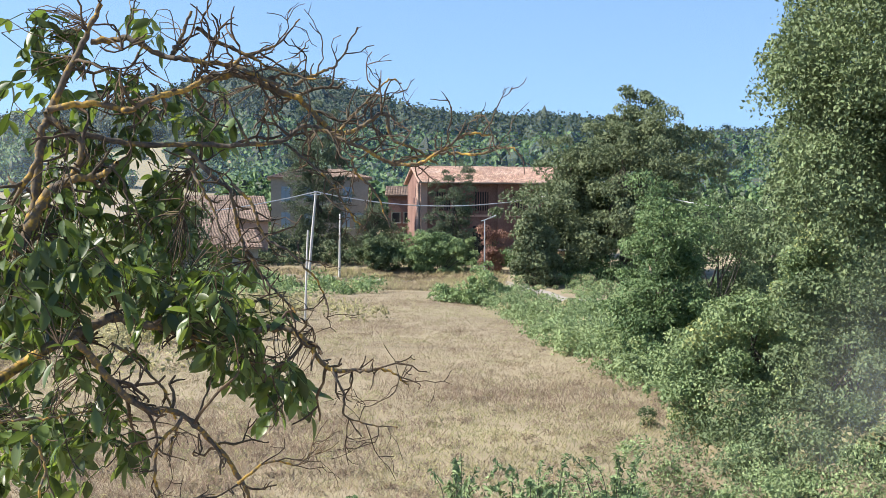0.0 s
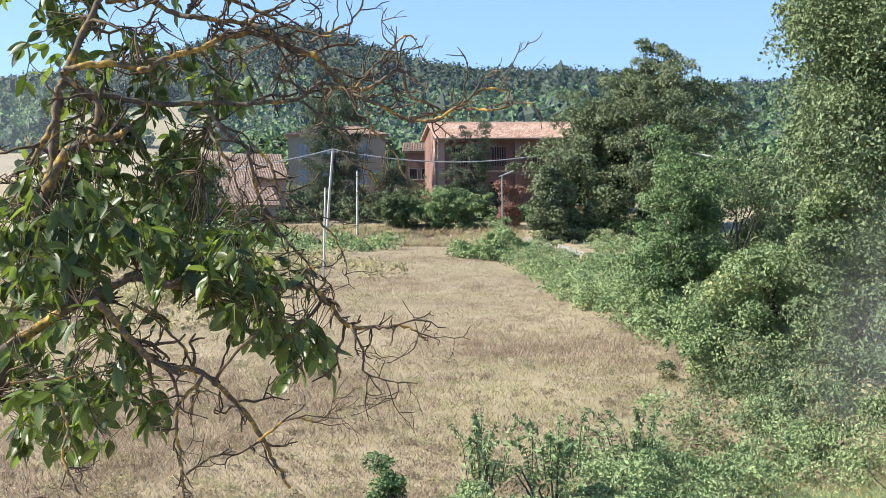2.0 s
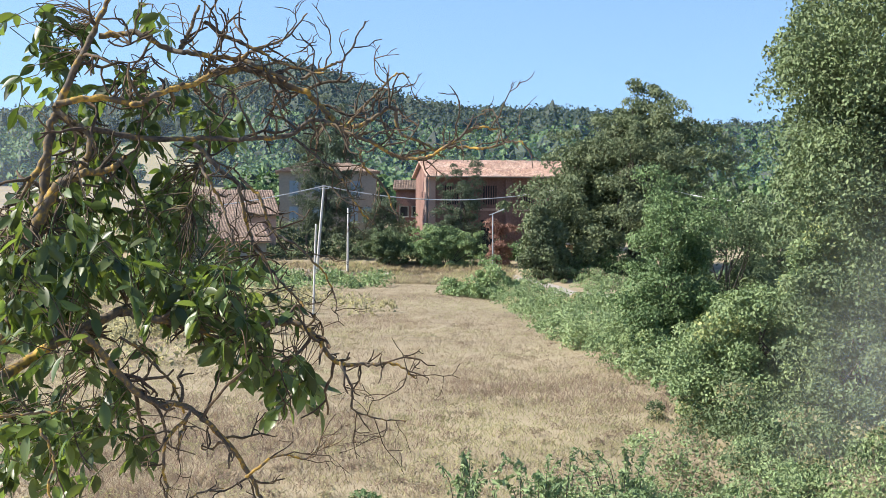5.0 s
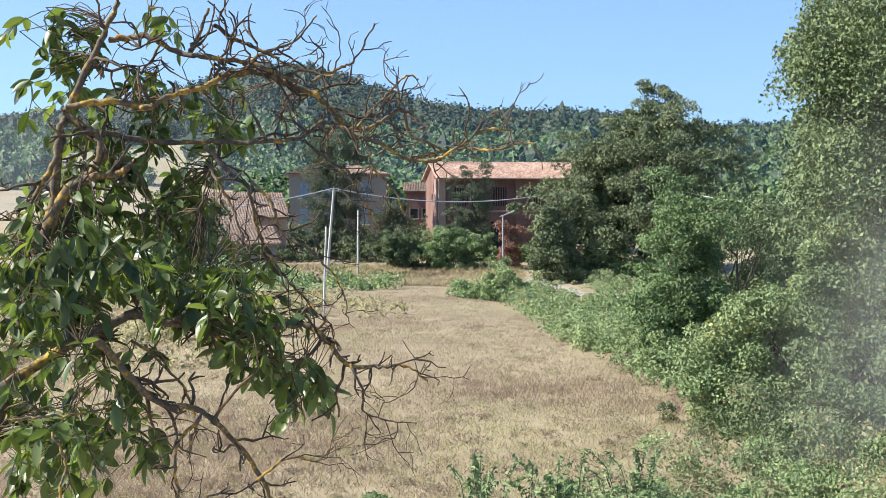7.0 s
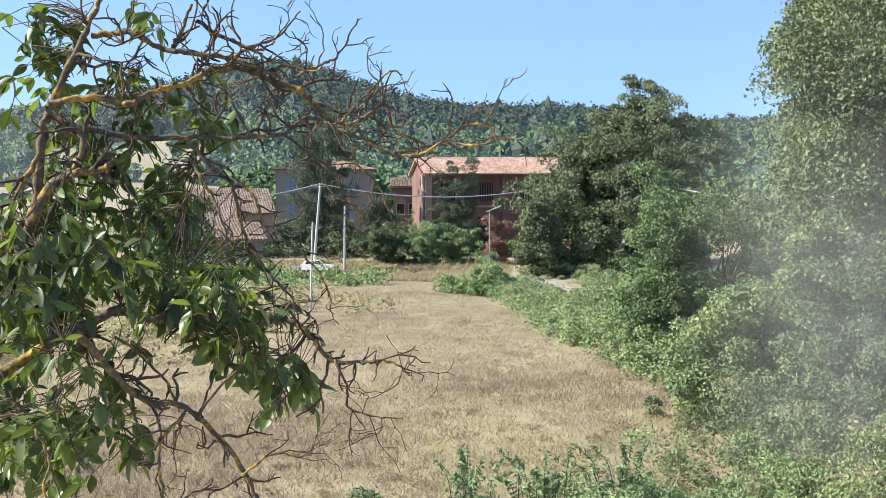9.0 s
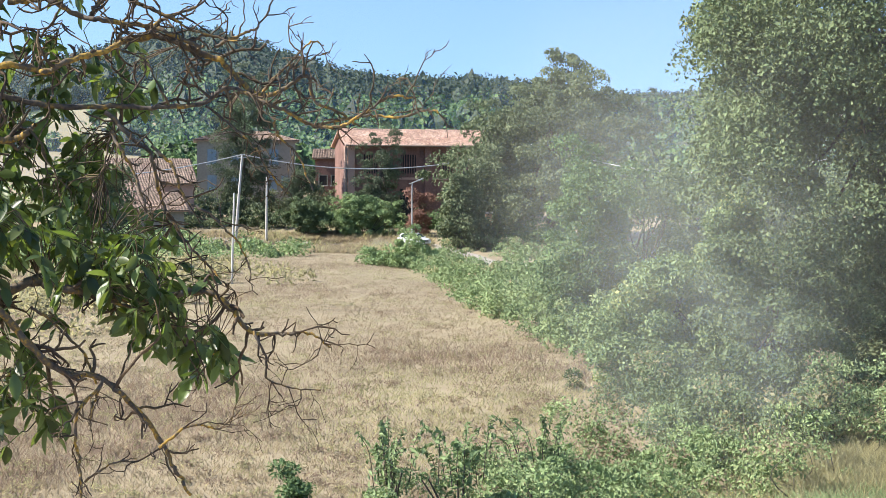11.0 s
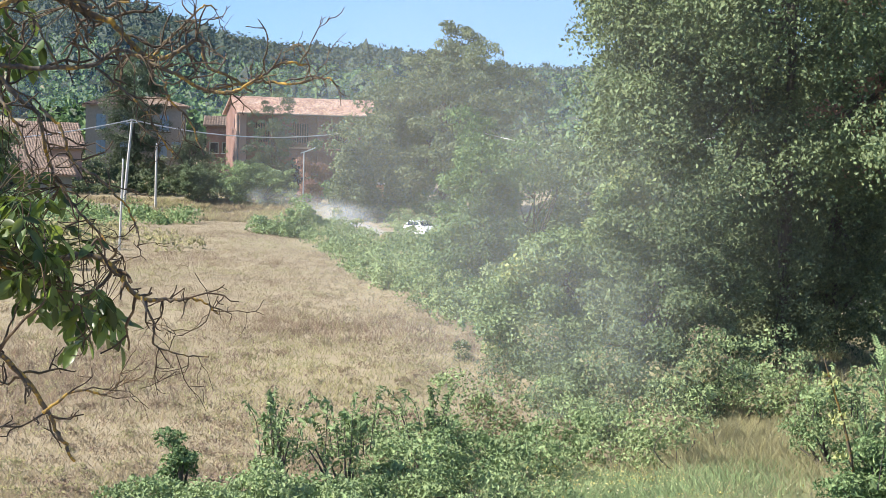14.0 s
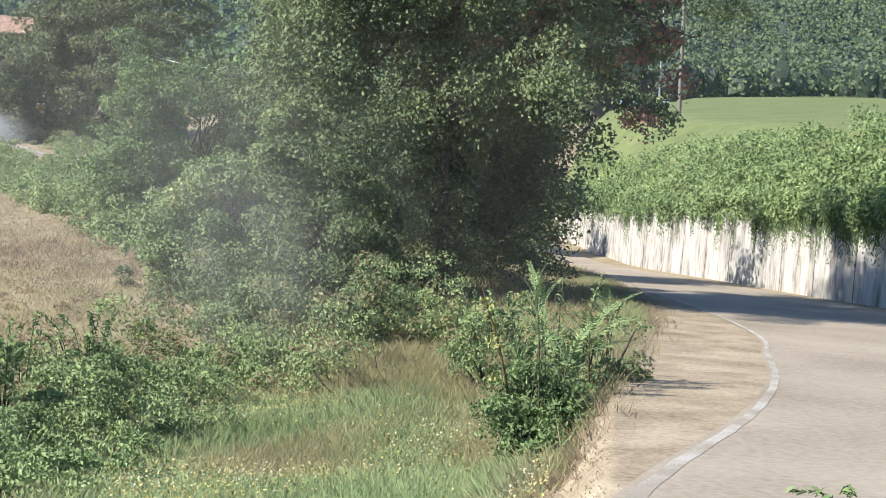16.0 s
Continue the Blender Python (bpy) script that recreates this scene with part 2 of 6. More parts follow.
def box_bm(bm, x0, y0, z0, x1, y1, z1, bevel=0.0):
    r = bmesh.ops.create_cube(bm, size=1, matrix=Matrix.LocRotScale(((x0 + x1) / 2, (y0 + y1) / 2, (z0 + z1) / 2), None, (x1 - x0, y1 - y0, z1 - z0)))
    if bevel:
        es = list({e for v in r["verts"] for e in v.link_edges})
        bmesh.ops.bevel(bm, geom=es, offset=bevel, segments=1, affect="EDGES")
    return bm


def box(name, x0, y0, z0, x1, y1, z1, mat, parent=None, bevel=0.0, label=""):
    return part(name, box_bm(bmesh.new(), x0, y0, z0, x1, y1, z1, bevel), mat, parent, label)


# ---- ground ----
YAWS = [-180, -70, -16, -8, -2, 3, 8, 13, 17, 20, 23, 25, 27, 30, 34, 70, 180]
DIST = [2, 8, 14, 20, 28, 40, 55, 75, 100, 130, 150, 158, 166, 175, 190, 230, 320, 420]
LOW = [3.9, 3.2, 2.0, 1.0, 0.7, 0.65, 0.6, 0.55, 0.45, 0.3, 0.1, -0.1, -0.4, 1.3, 2.3, 4.5, 10, 16]
NEAR_BARN = [3.9, 3.2, 2.0, 1.0, 0.7, 0.65, 0.6, 0.5, 0.3, 0.0, -0.4, -0.7, -0.7, 1.2, 2.3, 4.5, 10, 16]
MID = [3.9, 3.2, 1.9, 1.0, 0.7, 0.65, 0.5, 0.3, -0.2, -0.6, -0.8, -0.6, 0.2, 0.9, 1.7, 3.5, 9, 15]
OAKY = [3.9, 3.2, 2.0, 1.1, 1.0, 1.2, 0.6, -0.4, -1.0, -1.0, -0.9, -0.8, -0.5, 0.5, 1.5, 3.5, 8, 14]
ROAD = [3.9, 3.32, 2.89, 2.46, 1.88, 1.02, -0.06, -1.5, -2.5, -3, -3, -3, -3, -3, -3, -2, 0, 4]
BANKY = [3.9, 3.1, 2.4, 1.6, 1.2, 0.95, -0.06, -1.5, -2.5, -3, -3, -3, -3, -2, 0, 3, 8, 14]
BACK = [(a + b) / 2 for a, b in zip(LOW, ROAD)]
TABLE = [BACK, LOW, LOW, LOW, NEAR_BARN, MID, MID, MID, OAKY, OAKY, BANKY, ROAD, ROAD, ROAD, ROAD, ROAD, BACK]
TABLE = np.array(TABLE)


def height(x, y):
    """The ground's height at places on the plan."""
    x, y = np.asarray(x, float), np.asarray(y, float)
    yaw, d = np.degrees(np.arctan2(x, y)), np.hypot(x, y)
    i = np.clip(np.searchsorted(YAWS, yaw) - 1, 0, len(YAWS) - 2)
    ya = np.array(YAWS, float)
    k = np.clip((yaw - ya[i]) / (ya[i + 1] - ya[i]), 0, 1)
    k = k * k * (3 - 2 * k)
    rows = np.array([np.interp(d, DIST, r) for r in TABLE])
    n = np.arange(d.size).reshape(d.shape)
    rows = rows.reshape(len(YAWS), -1)
    return (rows[i.ravel(), n.ravel()] * (1 - k.ravel()) + rows[i.ravel() + 1, n.ravel()] * k.ravel()).reshape(d.shape)


def ground_at(x, y):
    return float(height(np.array([x]), np.array([y]))[0])


def on_ground(yaw, d, up=0.0):
    p = at(yaw, 0, d)
    p.z = ground_at(p.x, p.y) + up
    return p


def polar_sheet(name, yaws, dists, zf, rough=0.0, seed=1):
    g = np.array([[(d * math.sin(radians(a)), d * math.cos(radians(a))) for d in dists] for a in yaws])
    z = zf(g[..., 0], g[..., 1])
    if rough:
        z = z + np.random.default_rng(seed).normal(size=z.shape) * rough
    n, m = len(yaws), len(dists)
    i = (np.arange(n - 1)[:, None] * m + np.arange(m - 1)[None]).ravel()
    f = np.stack([i, i + m, i + m + 1, i + 1], 1)
    return arrays(name, np.dstack([g, z]).reshape(-1, 3), f, True)


yw = np.concatenate([np.arange(-180, -24, 6.0), np.arange(-24, 42, 0.4), np.arange(42, 181, 6.0)])
ds = np.concatenate([[0.0, 0.6], np.geomspace(2, 420, 170), [1000, 4000]])
ground = part("ground", polar_sheet("ground", yw, ds, height), M_FIELD)
tagged(ground, "sun-dried meadow sloping gently away to the farm", "field", kind="structure")

# road: a line of centre points; the surface lies a little above the ground
def ribbon(name, left, right, lift, mat, label, cat, parent=None):
    l, r = spline(left, 12), spline(right, 12)
    n = min(len(l), len(r))
    rows = 41
    g = np.stack([l[:n] * (1 - k) + r[:n] * k for k in np.linspace(0, 1, rows)], 1)
    g[..., 2] = np.maximum.reduce([height(g[..., 0], g[..., 1])]) + lift
    i = (np.arange(n - 1)[:, None] * rows + np.arange(rows - 1)[None]).ravel()
    me = arrays(name, g.reshape(-1, 3), np.stack([i, i + 1, i + rows + 1, i + rows], 1), True)
    ob = part(name, me, mat, parent)
    return tagged(ob, label, cat, kind="structure")


ROAD_L = [(-3.5, -4, 0), (0.5, 3, 0), (2.9, 7, 0), (5.7, 11.2, 0), (8.95, 15.4, 0), (11.5, 19.2, 0), (13.8, 23.4, 0), (16.0, 27.6, 0), (19.0, 35.8, 0), (22, 46, 0), (25.5, 58, 0), (28, 70, 0), (30, 84, 0)]
ROAD_R = [(5, -9, 0), (9, -2, 0), (13, 4, 0), (18, 11, 0), (22, 18, 0), (24.5, 25, 0), (25.6, 31, 0), (26.3, 36, 0), (27, 43, 0), (28, 50, 0), (29.6, 60, 0), (31.5, 71, 0), (34.5, 84, 0)]
ribbon("road", [Vector(p) + Vector((-0.25, 0.1, 0)) for p in ROAD_L], ROAD_R, 0.03, M_ASPHALT, "pale worn asphalt road bending past a wall", "road")


def edge_line(near, far):
    """A painted line between two distances in from the road's edge."""
    l, r = spline([Vector(p) + Vector((-0.25, 0.1, 0)) for p in ROAD_L], 12), spline(ROAD_R, 12)
    u = (r - l) / np.linalg.norm(r - l, axis=1)[:, None]
    wob = 0.012 * np.sin(np.arange(len(l)) * 1.9)[:, None]
    g = np.stack([l + u * (near + wob), l + u * (near + far) / 2, l + u * (far + wob)], 1)
    g[..., 2] = height(g[..., 0], g[..., 1]) + 0.0335
    i = (np.arange(len(l) - 1)[:, None] * 3 + np.arange(2)[None]).ravel()
    return arrays("road_marking", g.reshape(-1, 3), np.stack([i, i + 1, i + 4, i + 3], 1), True)


tagged(part("road_marking", edge_line(0.10, 0.28), M_LINE), "worn white edge line on the asphalt", "road marking", kind="structure")
SH_L = [(-5.5, -3.5, 0), (-1.5, 3.5, 0), (0.6, 8, 0), (3.9, 11.5, 0), (5.2, 13.4, 0), (6.5, 15.2, 0), (7.8, 17.5, 0), (10.2, 21.8, 0), (14.2, 29.2, 0), (17.8, 37, 0), (21.5, 47, 0), (25, 58, 0), (27.6, 70, 0)]
ribbon("verge", SH_L, [Vector(p) + Vector((-0.1, 0.05, 0)) for p in ROAD_L], 0.02, M_GRAVEL, "dusty straw-strewn verge beside the road", "verge")
DR_L = [at(-9, 0, 168), at(-5, 0, 166), at(-1, 0, 164), at(1.5, 0, 160), at(2.7, 0, 148), at(3.4, 0, 136), at(6, 0, 128), at(10, 0, 112), at(16, 0, 96), at(20, 0, 88)]
DR_R = [at(-9, 0, 172), at(-5, 0, 170), at(-1, 0, 168), at(1.9, 0, 164.5), at(3.8, 0, 153), at(4.6, 0, 139), at(6.6, 0, 133), at(10.3, 0, 117), at(16.5, 0, 101), at(21, 0, 92)]
ribbon("dirt_road", DR_L, DR_R, 0.06, M_DIRTROAD, "pale dusty farm road below the barn", "road")

# ---- retaining wall and the land above it ----
WALL = [(25.0, 12), (26.2, 22), (26.8, 30), (27.4, 36), (27.85, 41.3), (28.2, 45), (29.0, 50), (30.2, 56), (31.2, 62), (32.7, 70.3), (35.7, 82.5), (39, 95)]
HIGH = [2.9, 2.9, 2.9, 2.85, 2.85, 2.85, 2.85, 2.8, 2.75, 2.6, 2.4, 2.2]


def retaining_wall():
    p = spline([(x, y, h) for (x, y), h in zip(WALL, HIGH)], 8)
    d = np.gradient(p[:, :2], axis=0)
    d /= np.linalg.norm(d, axis=1)[:, None]
    back = np.stack([d[:, 1], -d[:, 0]], 1) * 0.35
    z = height(p[:, 0], p[:, 1])
    a = np.column_stack([p[:, :2], z - 0.3])
    b = np.column_stack([p[:, :2] + back * 0.15, z + p[:, 2]])
    c = np.column_stack([p[:, :2] + back, z + p[:, 2]])
    e = np.column_stack([p[:, :2] + back, z - 0.3])
    n = len(p)
    v = np.stack([a, b, c, e], 1).reshape(-1, 3)
    i = np.arange(n - 1)[:, None] * 4 + np.array([[0, 1, 2]])
    f = np.stack([i, i + 4, i + 5, i + 1], -1).reshape(-1, 4)
    wall = part("wall_retaining", arrays("wall", v, f), M_WALL)
    run = np.concatenate([[0], np.cumsum(np.linalg.norm(np.diff(p[:, :2], axis=0), axis=1))])
    for s in np.arange(1.5, run[-1], 3.0):  # open joints between the wall's bays
        q = np.array([[np.interp(s, run, side[:, i]) for i in range(3)] for side in (a, b)])
        g = np.array([np.interp(s, run, d[:, i]) for i in range(2)])
        nrm = np.array([-g[1], g[0], 0]) * 0.006
        g = np.array([g[0], g[1], 0]) * 0.018
        jv = np.array([q[0] - g, q[0] + g, q[1] + g, q[1] - g]) + nrm
        part("joint", arrays("joint", np.vstack([jv, jv - nrm * 3]), np.array([[0, 1, 2, 3], [4, 7, 6, 5], [0, 4, 5, 1], [2, 6, 7, 3], [0, 3, 7, 4], [1, 5, 6, 2]])), M_TRUNK, wall)
    return tagged(wall, "white rendered retaining wall with dark run-off streaks", "wall", kind="structure")


retaining_wall()


def upper_land():
    p = spline([(x, y, h) for (x, y), h in zip(WALL, HIGH)], 8)
    z = height(p[:, 0], p[:, 1]) + p[:, 2] - 0.1
    ks = np.array([0.3, 1.5, 3, 6, 12, 20, 32, 50, 80, 120, 180, 260, 400])
    rise = np.interp(ks, [0, 3, 20, 50, 120, 260, 400], [0, 0.5, 3.2, 4.0, 4.8, 7.5, 14])
    lvl = np.interp(ks, [0, 30], [0, 1])
    g = []
    for q, zz in zip(p, z):
        row = [(q[0] + k * 0.5, q[1] + k * 0.87, (zz + r) * (1 - l) + (2.0 + r) * l) for k, r, l in zip(ks, rise, lvl)]
        g.append(row)
    g = np.array(g)
    n, m = g.shape[:2]
    i = (np.arange(n - 1)[:, None] * m + np.arange(m - 1)[None]).ravel()
    return tagged(part("upper_field", arrays("upper_field", g.reshape(-1, 3), np.stack([i, i + m, i + m + 1, i + 1], 1), True), M_LAWN), "green field above the retaining wall", "field", kind="structure")


upper_land()


# ---- far hills ----
CREST_Y = [-40, -20, -16, -12, -9, -7, -5.5, -3, -1, 1, 4, 6, 9, 11, 14, 20, 26, 34, 60]
CREST_E = [3.0, 3.0, 3.15, 3.6, 4.5, 5.1, 5.1, 4.25, 3.65, 3.4, 3.4, 3.2, 2.75, 2.9, 3.1, 4.0, 5.2, 6.2, 6.2]


def hill_z(x, y):
    yaw, d = np.degrees(np.arctan2(x, y)), np.hypot(x, y)
    top = EYE_Z + 700 * np.tan(np.radians(np.interp(yaw, CREST_Y, CREST_E) - 0.35))
    base = np.interp(d, [300, 420], [7, 14])
    k = np.clip((d - 330) / 370, 0, 1)
    k = k * k * (3 - 2 * k) * 0.5 + k * 0.5
    z = base + (top - base) * k - np.clip(d - 720, 0, None) * 0.15
    return z + 3 * np.sin(x * 0.021 + y * 0.013) * np.clip(k * 3, 0, 1) * (1 - k)


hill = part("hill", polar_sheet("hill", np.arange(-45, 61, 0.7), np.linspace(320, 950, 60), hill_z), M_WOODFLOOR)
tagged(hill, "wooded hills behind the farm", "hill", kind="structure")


def blob_leaves(rng, centres, radii, per, name, size, **kw):
    """Leaves scattered on the shells of many lumps, thicker on the upper, lit side than beneath."""
    centres, radii = np.asarray(centres), np.asarray(radii)
    k = np.repeat(np.arange(len(centres)), per)
    v = rng.normal(size=(len(k), 3))
    v /= np.linalg.norm(v, axis=1)[:, None]
    under = (v[:, 2] < -0.1) & (rng.uniform(size=len(k)) < 0.62)
    v[under, 2] *= -1
    r = radii[k] if radii.ndim == 2 else radii[k][:, None]
    c = centres[k] + v * r * rng.uniform(0.62, 1.12, (len(k), 1)) * np.array([1, 1, 0.8])
    return leaves(name, c, size, rng, out=v, **kw)


def far_woods():
    rng = np.random.default_rng(5)
    yaw, d = rng.uniform(-17, 34, 5200), 345 + 385 * rng.uniform(0, 1, 5200) ** 0.8
    keep = ~((yaw < -4.5) & (d < 500) & (yaw > -14.4) & (rng.uniform(size=5200) < np.where(yaw < -8.5, 0.95, 0.3)))
    yaw, d = yaw[keep], d[keep]
    x, y = d * np.sin(np.radians(yaw)), d * np.cos(np.radians(yaw))
    h = rng.uniform(2.6, 5.6, len(x))
    z = hill_z(x, y) + h * 0.75
    yaw2, d2 = rng.uniform(-7.6, 40, 1150), rng.uniform(215, 350, 1150)
    k2 = ((yaw2 < 21) | (d2 > 290)) & ((yaw2 > 3.5) | (d2 > 235))
    x2, y2 = (d2 * np.sin(np.radians(yaw2)))[k2], (d2 * np.cos(np.radians(yaw2)))[k2]
    h2 = rng.uniform(2.2, 4.2, len(x2))
    z2 = np.maximum(height(x2, y2), np.where(np.degrees(np.arctan2(x2, y2)) > 22, 7.5, 0)) + h2 * 0.8
    yaw3, d3 = rng.uniform(16, 37, 900), rng.uniform(270, 430, 900)
    x3, y3, h3 = d3 * np.sin(np.radians(yaw3)), d3 * np.cos(np.radians(yaw3)), rng.uniform(3.4, 6.0, 900)
    x2, y2, h2 = np.concatenate([x2, x3]), np.concatenate([y2, y3]), np.concatenate([h2, h3])
    z2 = np.concatenate([z2, np.maximum(hill_z(x3, y3), np.maximum(height(x3, y3), 7.5)) + h3 * 0.7])
    x, y, z, h = np.concatenate([x, x2]), np.concatenate([y, y2]), np.concatenate([z, z2]), np.concatenate([h, h2])
    bm = bmesh.new()
    bmesh.ops.create_icosphere(bm, subdivisions=1, radius=1)
    ball = np.array([tuple(v.co) for v in bm.verts])
    tri = np.array([[v.index for v in q.verts] for q in bm.faces])
    bm.free()
    bear = np.degrees(np.arctan2(x, y))
    show = ~((bear > 11.5) & (bear < 20.5) & (rng.uniform(size=len(x)) < 0.7))
    x, y, z, h = x[show], y[show], z[show], h[show]
    n = len(x)
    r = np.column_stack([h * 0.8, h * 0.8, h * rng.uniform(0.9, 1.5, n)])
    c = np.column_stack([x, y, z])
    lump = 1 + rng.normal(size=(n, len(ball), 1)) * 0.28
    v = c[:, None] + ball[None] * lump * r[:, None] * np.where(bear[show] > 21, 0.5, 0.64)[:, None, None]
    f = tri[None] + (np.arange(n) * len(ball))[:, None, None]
    # cores coloured dark to paint the shade inside the leafy crowns
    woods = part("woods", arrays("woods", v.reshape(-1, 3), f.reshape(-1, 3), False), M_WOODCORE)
    tagged(woods, "dark cores of the mixed woodland on the far hills, shade put into their colour", "woods", kind="stuff")
    bear = np.degrees(np.arctan2(x, y))
    open_side = bear > 21
    low = (np.hypot(x, y) < 470) & ~open_side
    ob = part("woods_leaves", blob_leaves(rng, c[open_side], r[open_side] * 0.95, 140, "woods", 0.8, aspect=0.8, up=0.5), M_OAK)
    tagged(ob, "hazy green woodland above the upper field", "woods", kind="stuff")
    ob = part("woods_leaves", blob_leaves(rng, c[low], r[low], 80, "woods", 1.05, aspect=0.8, up=0.5), M_LOWWOOD)
    tagged(ob, "lighter broadleaf trees on the lower slopes", "woods", kind="stuff")
    ob = part("woods_leaves", blob_leaves(rng, c[~low & ~open_side], r[~low & ~open_side], 74, "woods", 1.15, aspect=0.8, up=0.5), M_WOODS)
    tagged(ob, "leafy skin of the far woodland crowns", "woods", kind="stuff")


far_woods()


# ---- trees and shrubs ----
def crown_lumps(rng, centre, radii, n, lump):
    """Clumps gathered on boughs that are spread over an ellipsoid, with gaps between and an uneven outline."""
    radii = np.asarray(radii, float)
    b = max(5, n // 6)
    i = np.arange(b) + 0.5
    polar, turn = np.arccos(1 - 2 * i / b), i * 2.39996 + rng.uniform(0, 6.3)
    v = np.column_stack([np.sin(polar) * np.cos(turn), np.sin(polar) * np.sin(turn), np.cos(polar)]) + rng.normal(size=(b, 3)) * 0.16
    v *= rng.choice([0.45, 0.72, 0.86, 0.98, 1.06], size=(b, 1), p=[0.12, 0.18, 0.3, 0.28, 0.12])
    bough = v * (radii - lump * 0.5)
    k = rng.integers(0, b, n)
    c = bough[k] + rng.normal(size=(n, 3)) * np.minimum(radii * 0.17, lump * 1.5) * np.array([1, 1, 0.75])
    inner = rng.uniform(size=n) < 0.42  # growth in the heart of the crown
    w = rng.normal(size=(n, 3))
    w *= rng.uniform(0.2, 0.88, (n, 1)) ** 0.5 / np.linalg.norm(w, axis=1)[:, None]
    c = np.where(inner[:, None], w * (radii - lump * 0.6), c)
    return np.asarray(centre) + c, lump * rng.uniform(0.5, 1.15, n)


def tree(name, foot, height_m, radii, mat, seed, leaf=0.3, lumps=60, lump=1.6, per=170, trunk=0.3, label="", cat="tree", low=0.15, lean=(0, 0), extra=None, aspect=0.6):
    """A tapered trunk with limbs and a crown of many leaves."""
    rng = np.random.default_rng(seed)
    top = empty(name, foot)
    mid = np.array([lean[0], lean[1], height_m * (low + 1) / 2])
    cs, rs = crown_lumps(rng, mid, (radii[0], radii[1], height_m * (1 - low) / 2), lumps, lump)
    if low <= 0.05:  # growth down to the ground
        q, a = max(8, lumps // 3), rng.uniform(0, 6.283, max(8, lumps // 3))
        ring = rng.uniform(0.45, 0.95, q)
        skirt = np.column_stack([radii[0] * ring * np.cos(a), radii[1] * ring * np.sin(a), height_m * rng.uniform(0.02, 0.34, q)])
        cs, rs = np.vstack([cs, skirt]), np.concatenate([rs, lump * rng.uniform(0.6, 1.1, q)])
    paths = []
    spine = spline([(0, 0, -0.3), (lean[0] * 0.2, lean[1] * 0.2, height_m * 0.25), (lean[0] * 0.7, lean[1] * 0.7, height_m * 0.55), (lean[0], lean[1], height_m * 0.9)], 5)
    paths.append((spine, np.linspace(trunk, trunk * 0.15, len(spine))))
    heart = np.flatnonzero(np.hypot(cs[:, 0] - mid[0], cs[:, 1] - mid[1]) < 0.62 * radii[0])
    for i in rng.choice(heart, min(len(heart), 16), replace=False):
        s = spine[rng.integers(len(spine) // 5, len(spine) * 3 // 4)]
        m = (s + cs[i]) / 2 + np.array([0, 0, -0.08 * height_m * rng.uniform(0, 1)])
        q = spline([s, m, cs[i]], 4)
        paths.append((q, np.linspace(trunk * 0.4, trunk * 0.06, len(q))))
    part("trunk", tube(paths, 7), M_TRUNK, top)
    part("crown", blob_leaves(rng, cs, rs, int(per * 1.15), "crown", leaf * 0.72, up=0.4, aspect=aspect), mat, top)
    if extra:
        em, share = extra
        k = rng.choice(len(cs), max(1, int(len(cs) * share)), replace=False)
        part("crown", blob_leaves(rng, cs[k], rs[k] * 1.02, per // 2, "crown", leaf, up=0.4), em, top)
    return tagged(top, label, cat)


def shrub(name, foot, radii, mat, seed, leaf=0.12, lumps=24, lump=0.4, per=120, label="", cat="shrub", sprigs=0, extra=None, reach=0.45):
    """A bush of stems and leafy lumps standing on the ground."""
    rng = np.random.default_rng(seed)
    top = empty(name, foot)
    cs, rs = crown_lumps(rng, (0, 0, radii[2] * 0.5), (radii[0], radii[1], radii[2] * 0.55), lumps, lump)
    cs[:, 2] = np.maximum(cs[:, 2], rs * 0.3)
    stems = []
    for c in cs[:min(len(cs), 18)]:
        q = spline([(c[0] * 0.25, c[1] * 0.25, -0.1), (c[0] * 0.6, c[1] * 0.6, c[2] * 0.5), c], 4)
        stems.append((q, np.linspace(0.035, 0.01, len(q)) * max(1, radii[2] * 0.5)))
    fronds = []
    for _ in range(sprigs):
        a, r = rng.uniform(0, 6.3), rng.uniform(0, 0.8)
        b = np.array([radii[0] * r * math.cos(a), radii[1] * r * math.sin(a), radii[2] * 0.6])
        bend = np.array([math.cos(a), math.sin(a), 0]) * rng.uniform(0.0, 0.7) * radii[2] * reach
        tipp = b + np.array([rng.normal() * 0.1, rng.normal() * 0.1, radii[2] * reach * rng.uniform(0.6, 1.4)]) + bend
        sp = spline([b, (b + tipp) / 2 + np.array([0, 0, 0.12 * radii[2]]) - bend * 0.2, tipp], 8)
        stems.append((sp, np.linspace(0.007, 0.003, len(sp))))
        side = np.array([-math.sin(a + 1.0), math.cos(a + 1.0), 0])
        for q, k in zip(sp, np.linspace(1, 0.35, len(sp))):
            fronds += [q + side * leaf * sg * k * rng.uniform(0.5, 0.8) + rng.normal(size=3) * leaf * 0.12 for sg in (-1, 1)]
    if fronds:
        part("frond_leaves", leaves("frond", np.array(fronds), leaf * 1.35, rng, aspect=0.42, up=1.5), mat, top)
    tagged(part("stem_mass", tube(stems, 5), M_TRUNK, top), kind="stuff")
    part("foliage", blob_leaves(rng, cs, rs, int(per * 1.15), "foliage", leaf * 0.8, up=0.5), mat, top)
    if extra:
        em, share = extra
        k = rng.choice(len(cs), max(1, int(len(cs) * share)), replace=False)
        part("foliage", blob_leaves(rng, cs[k], rs[k], per // 2, "foliage", leaf, up=0.5), em, top)
    return tagged(top, label, cat)


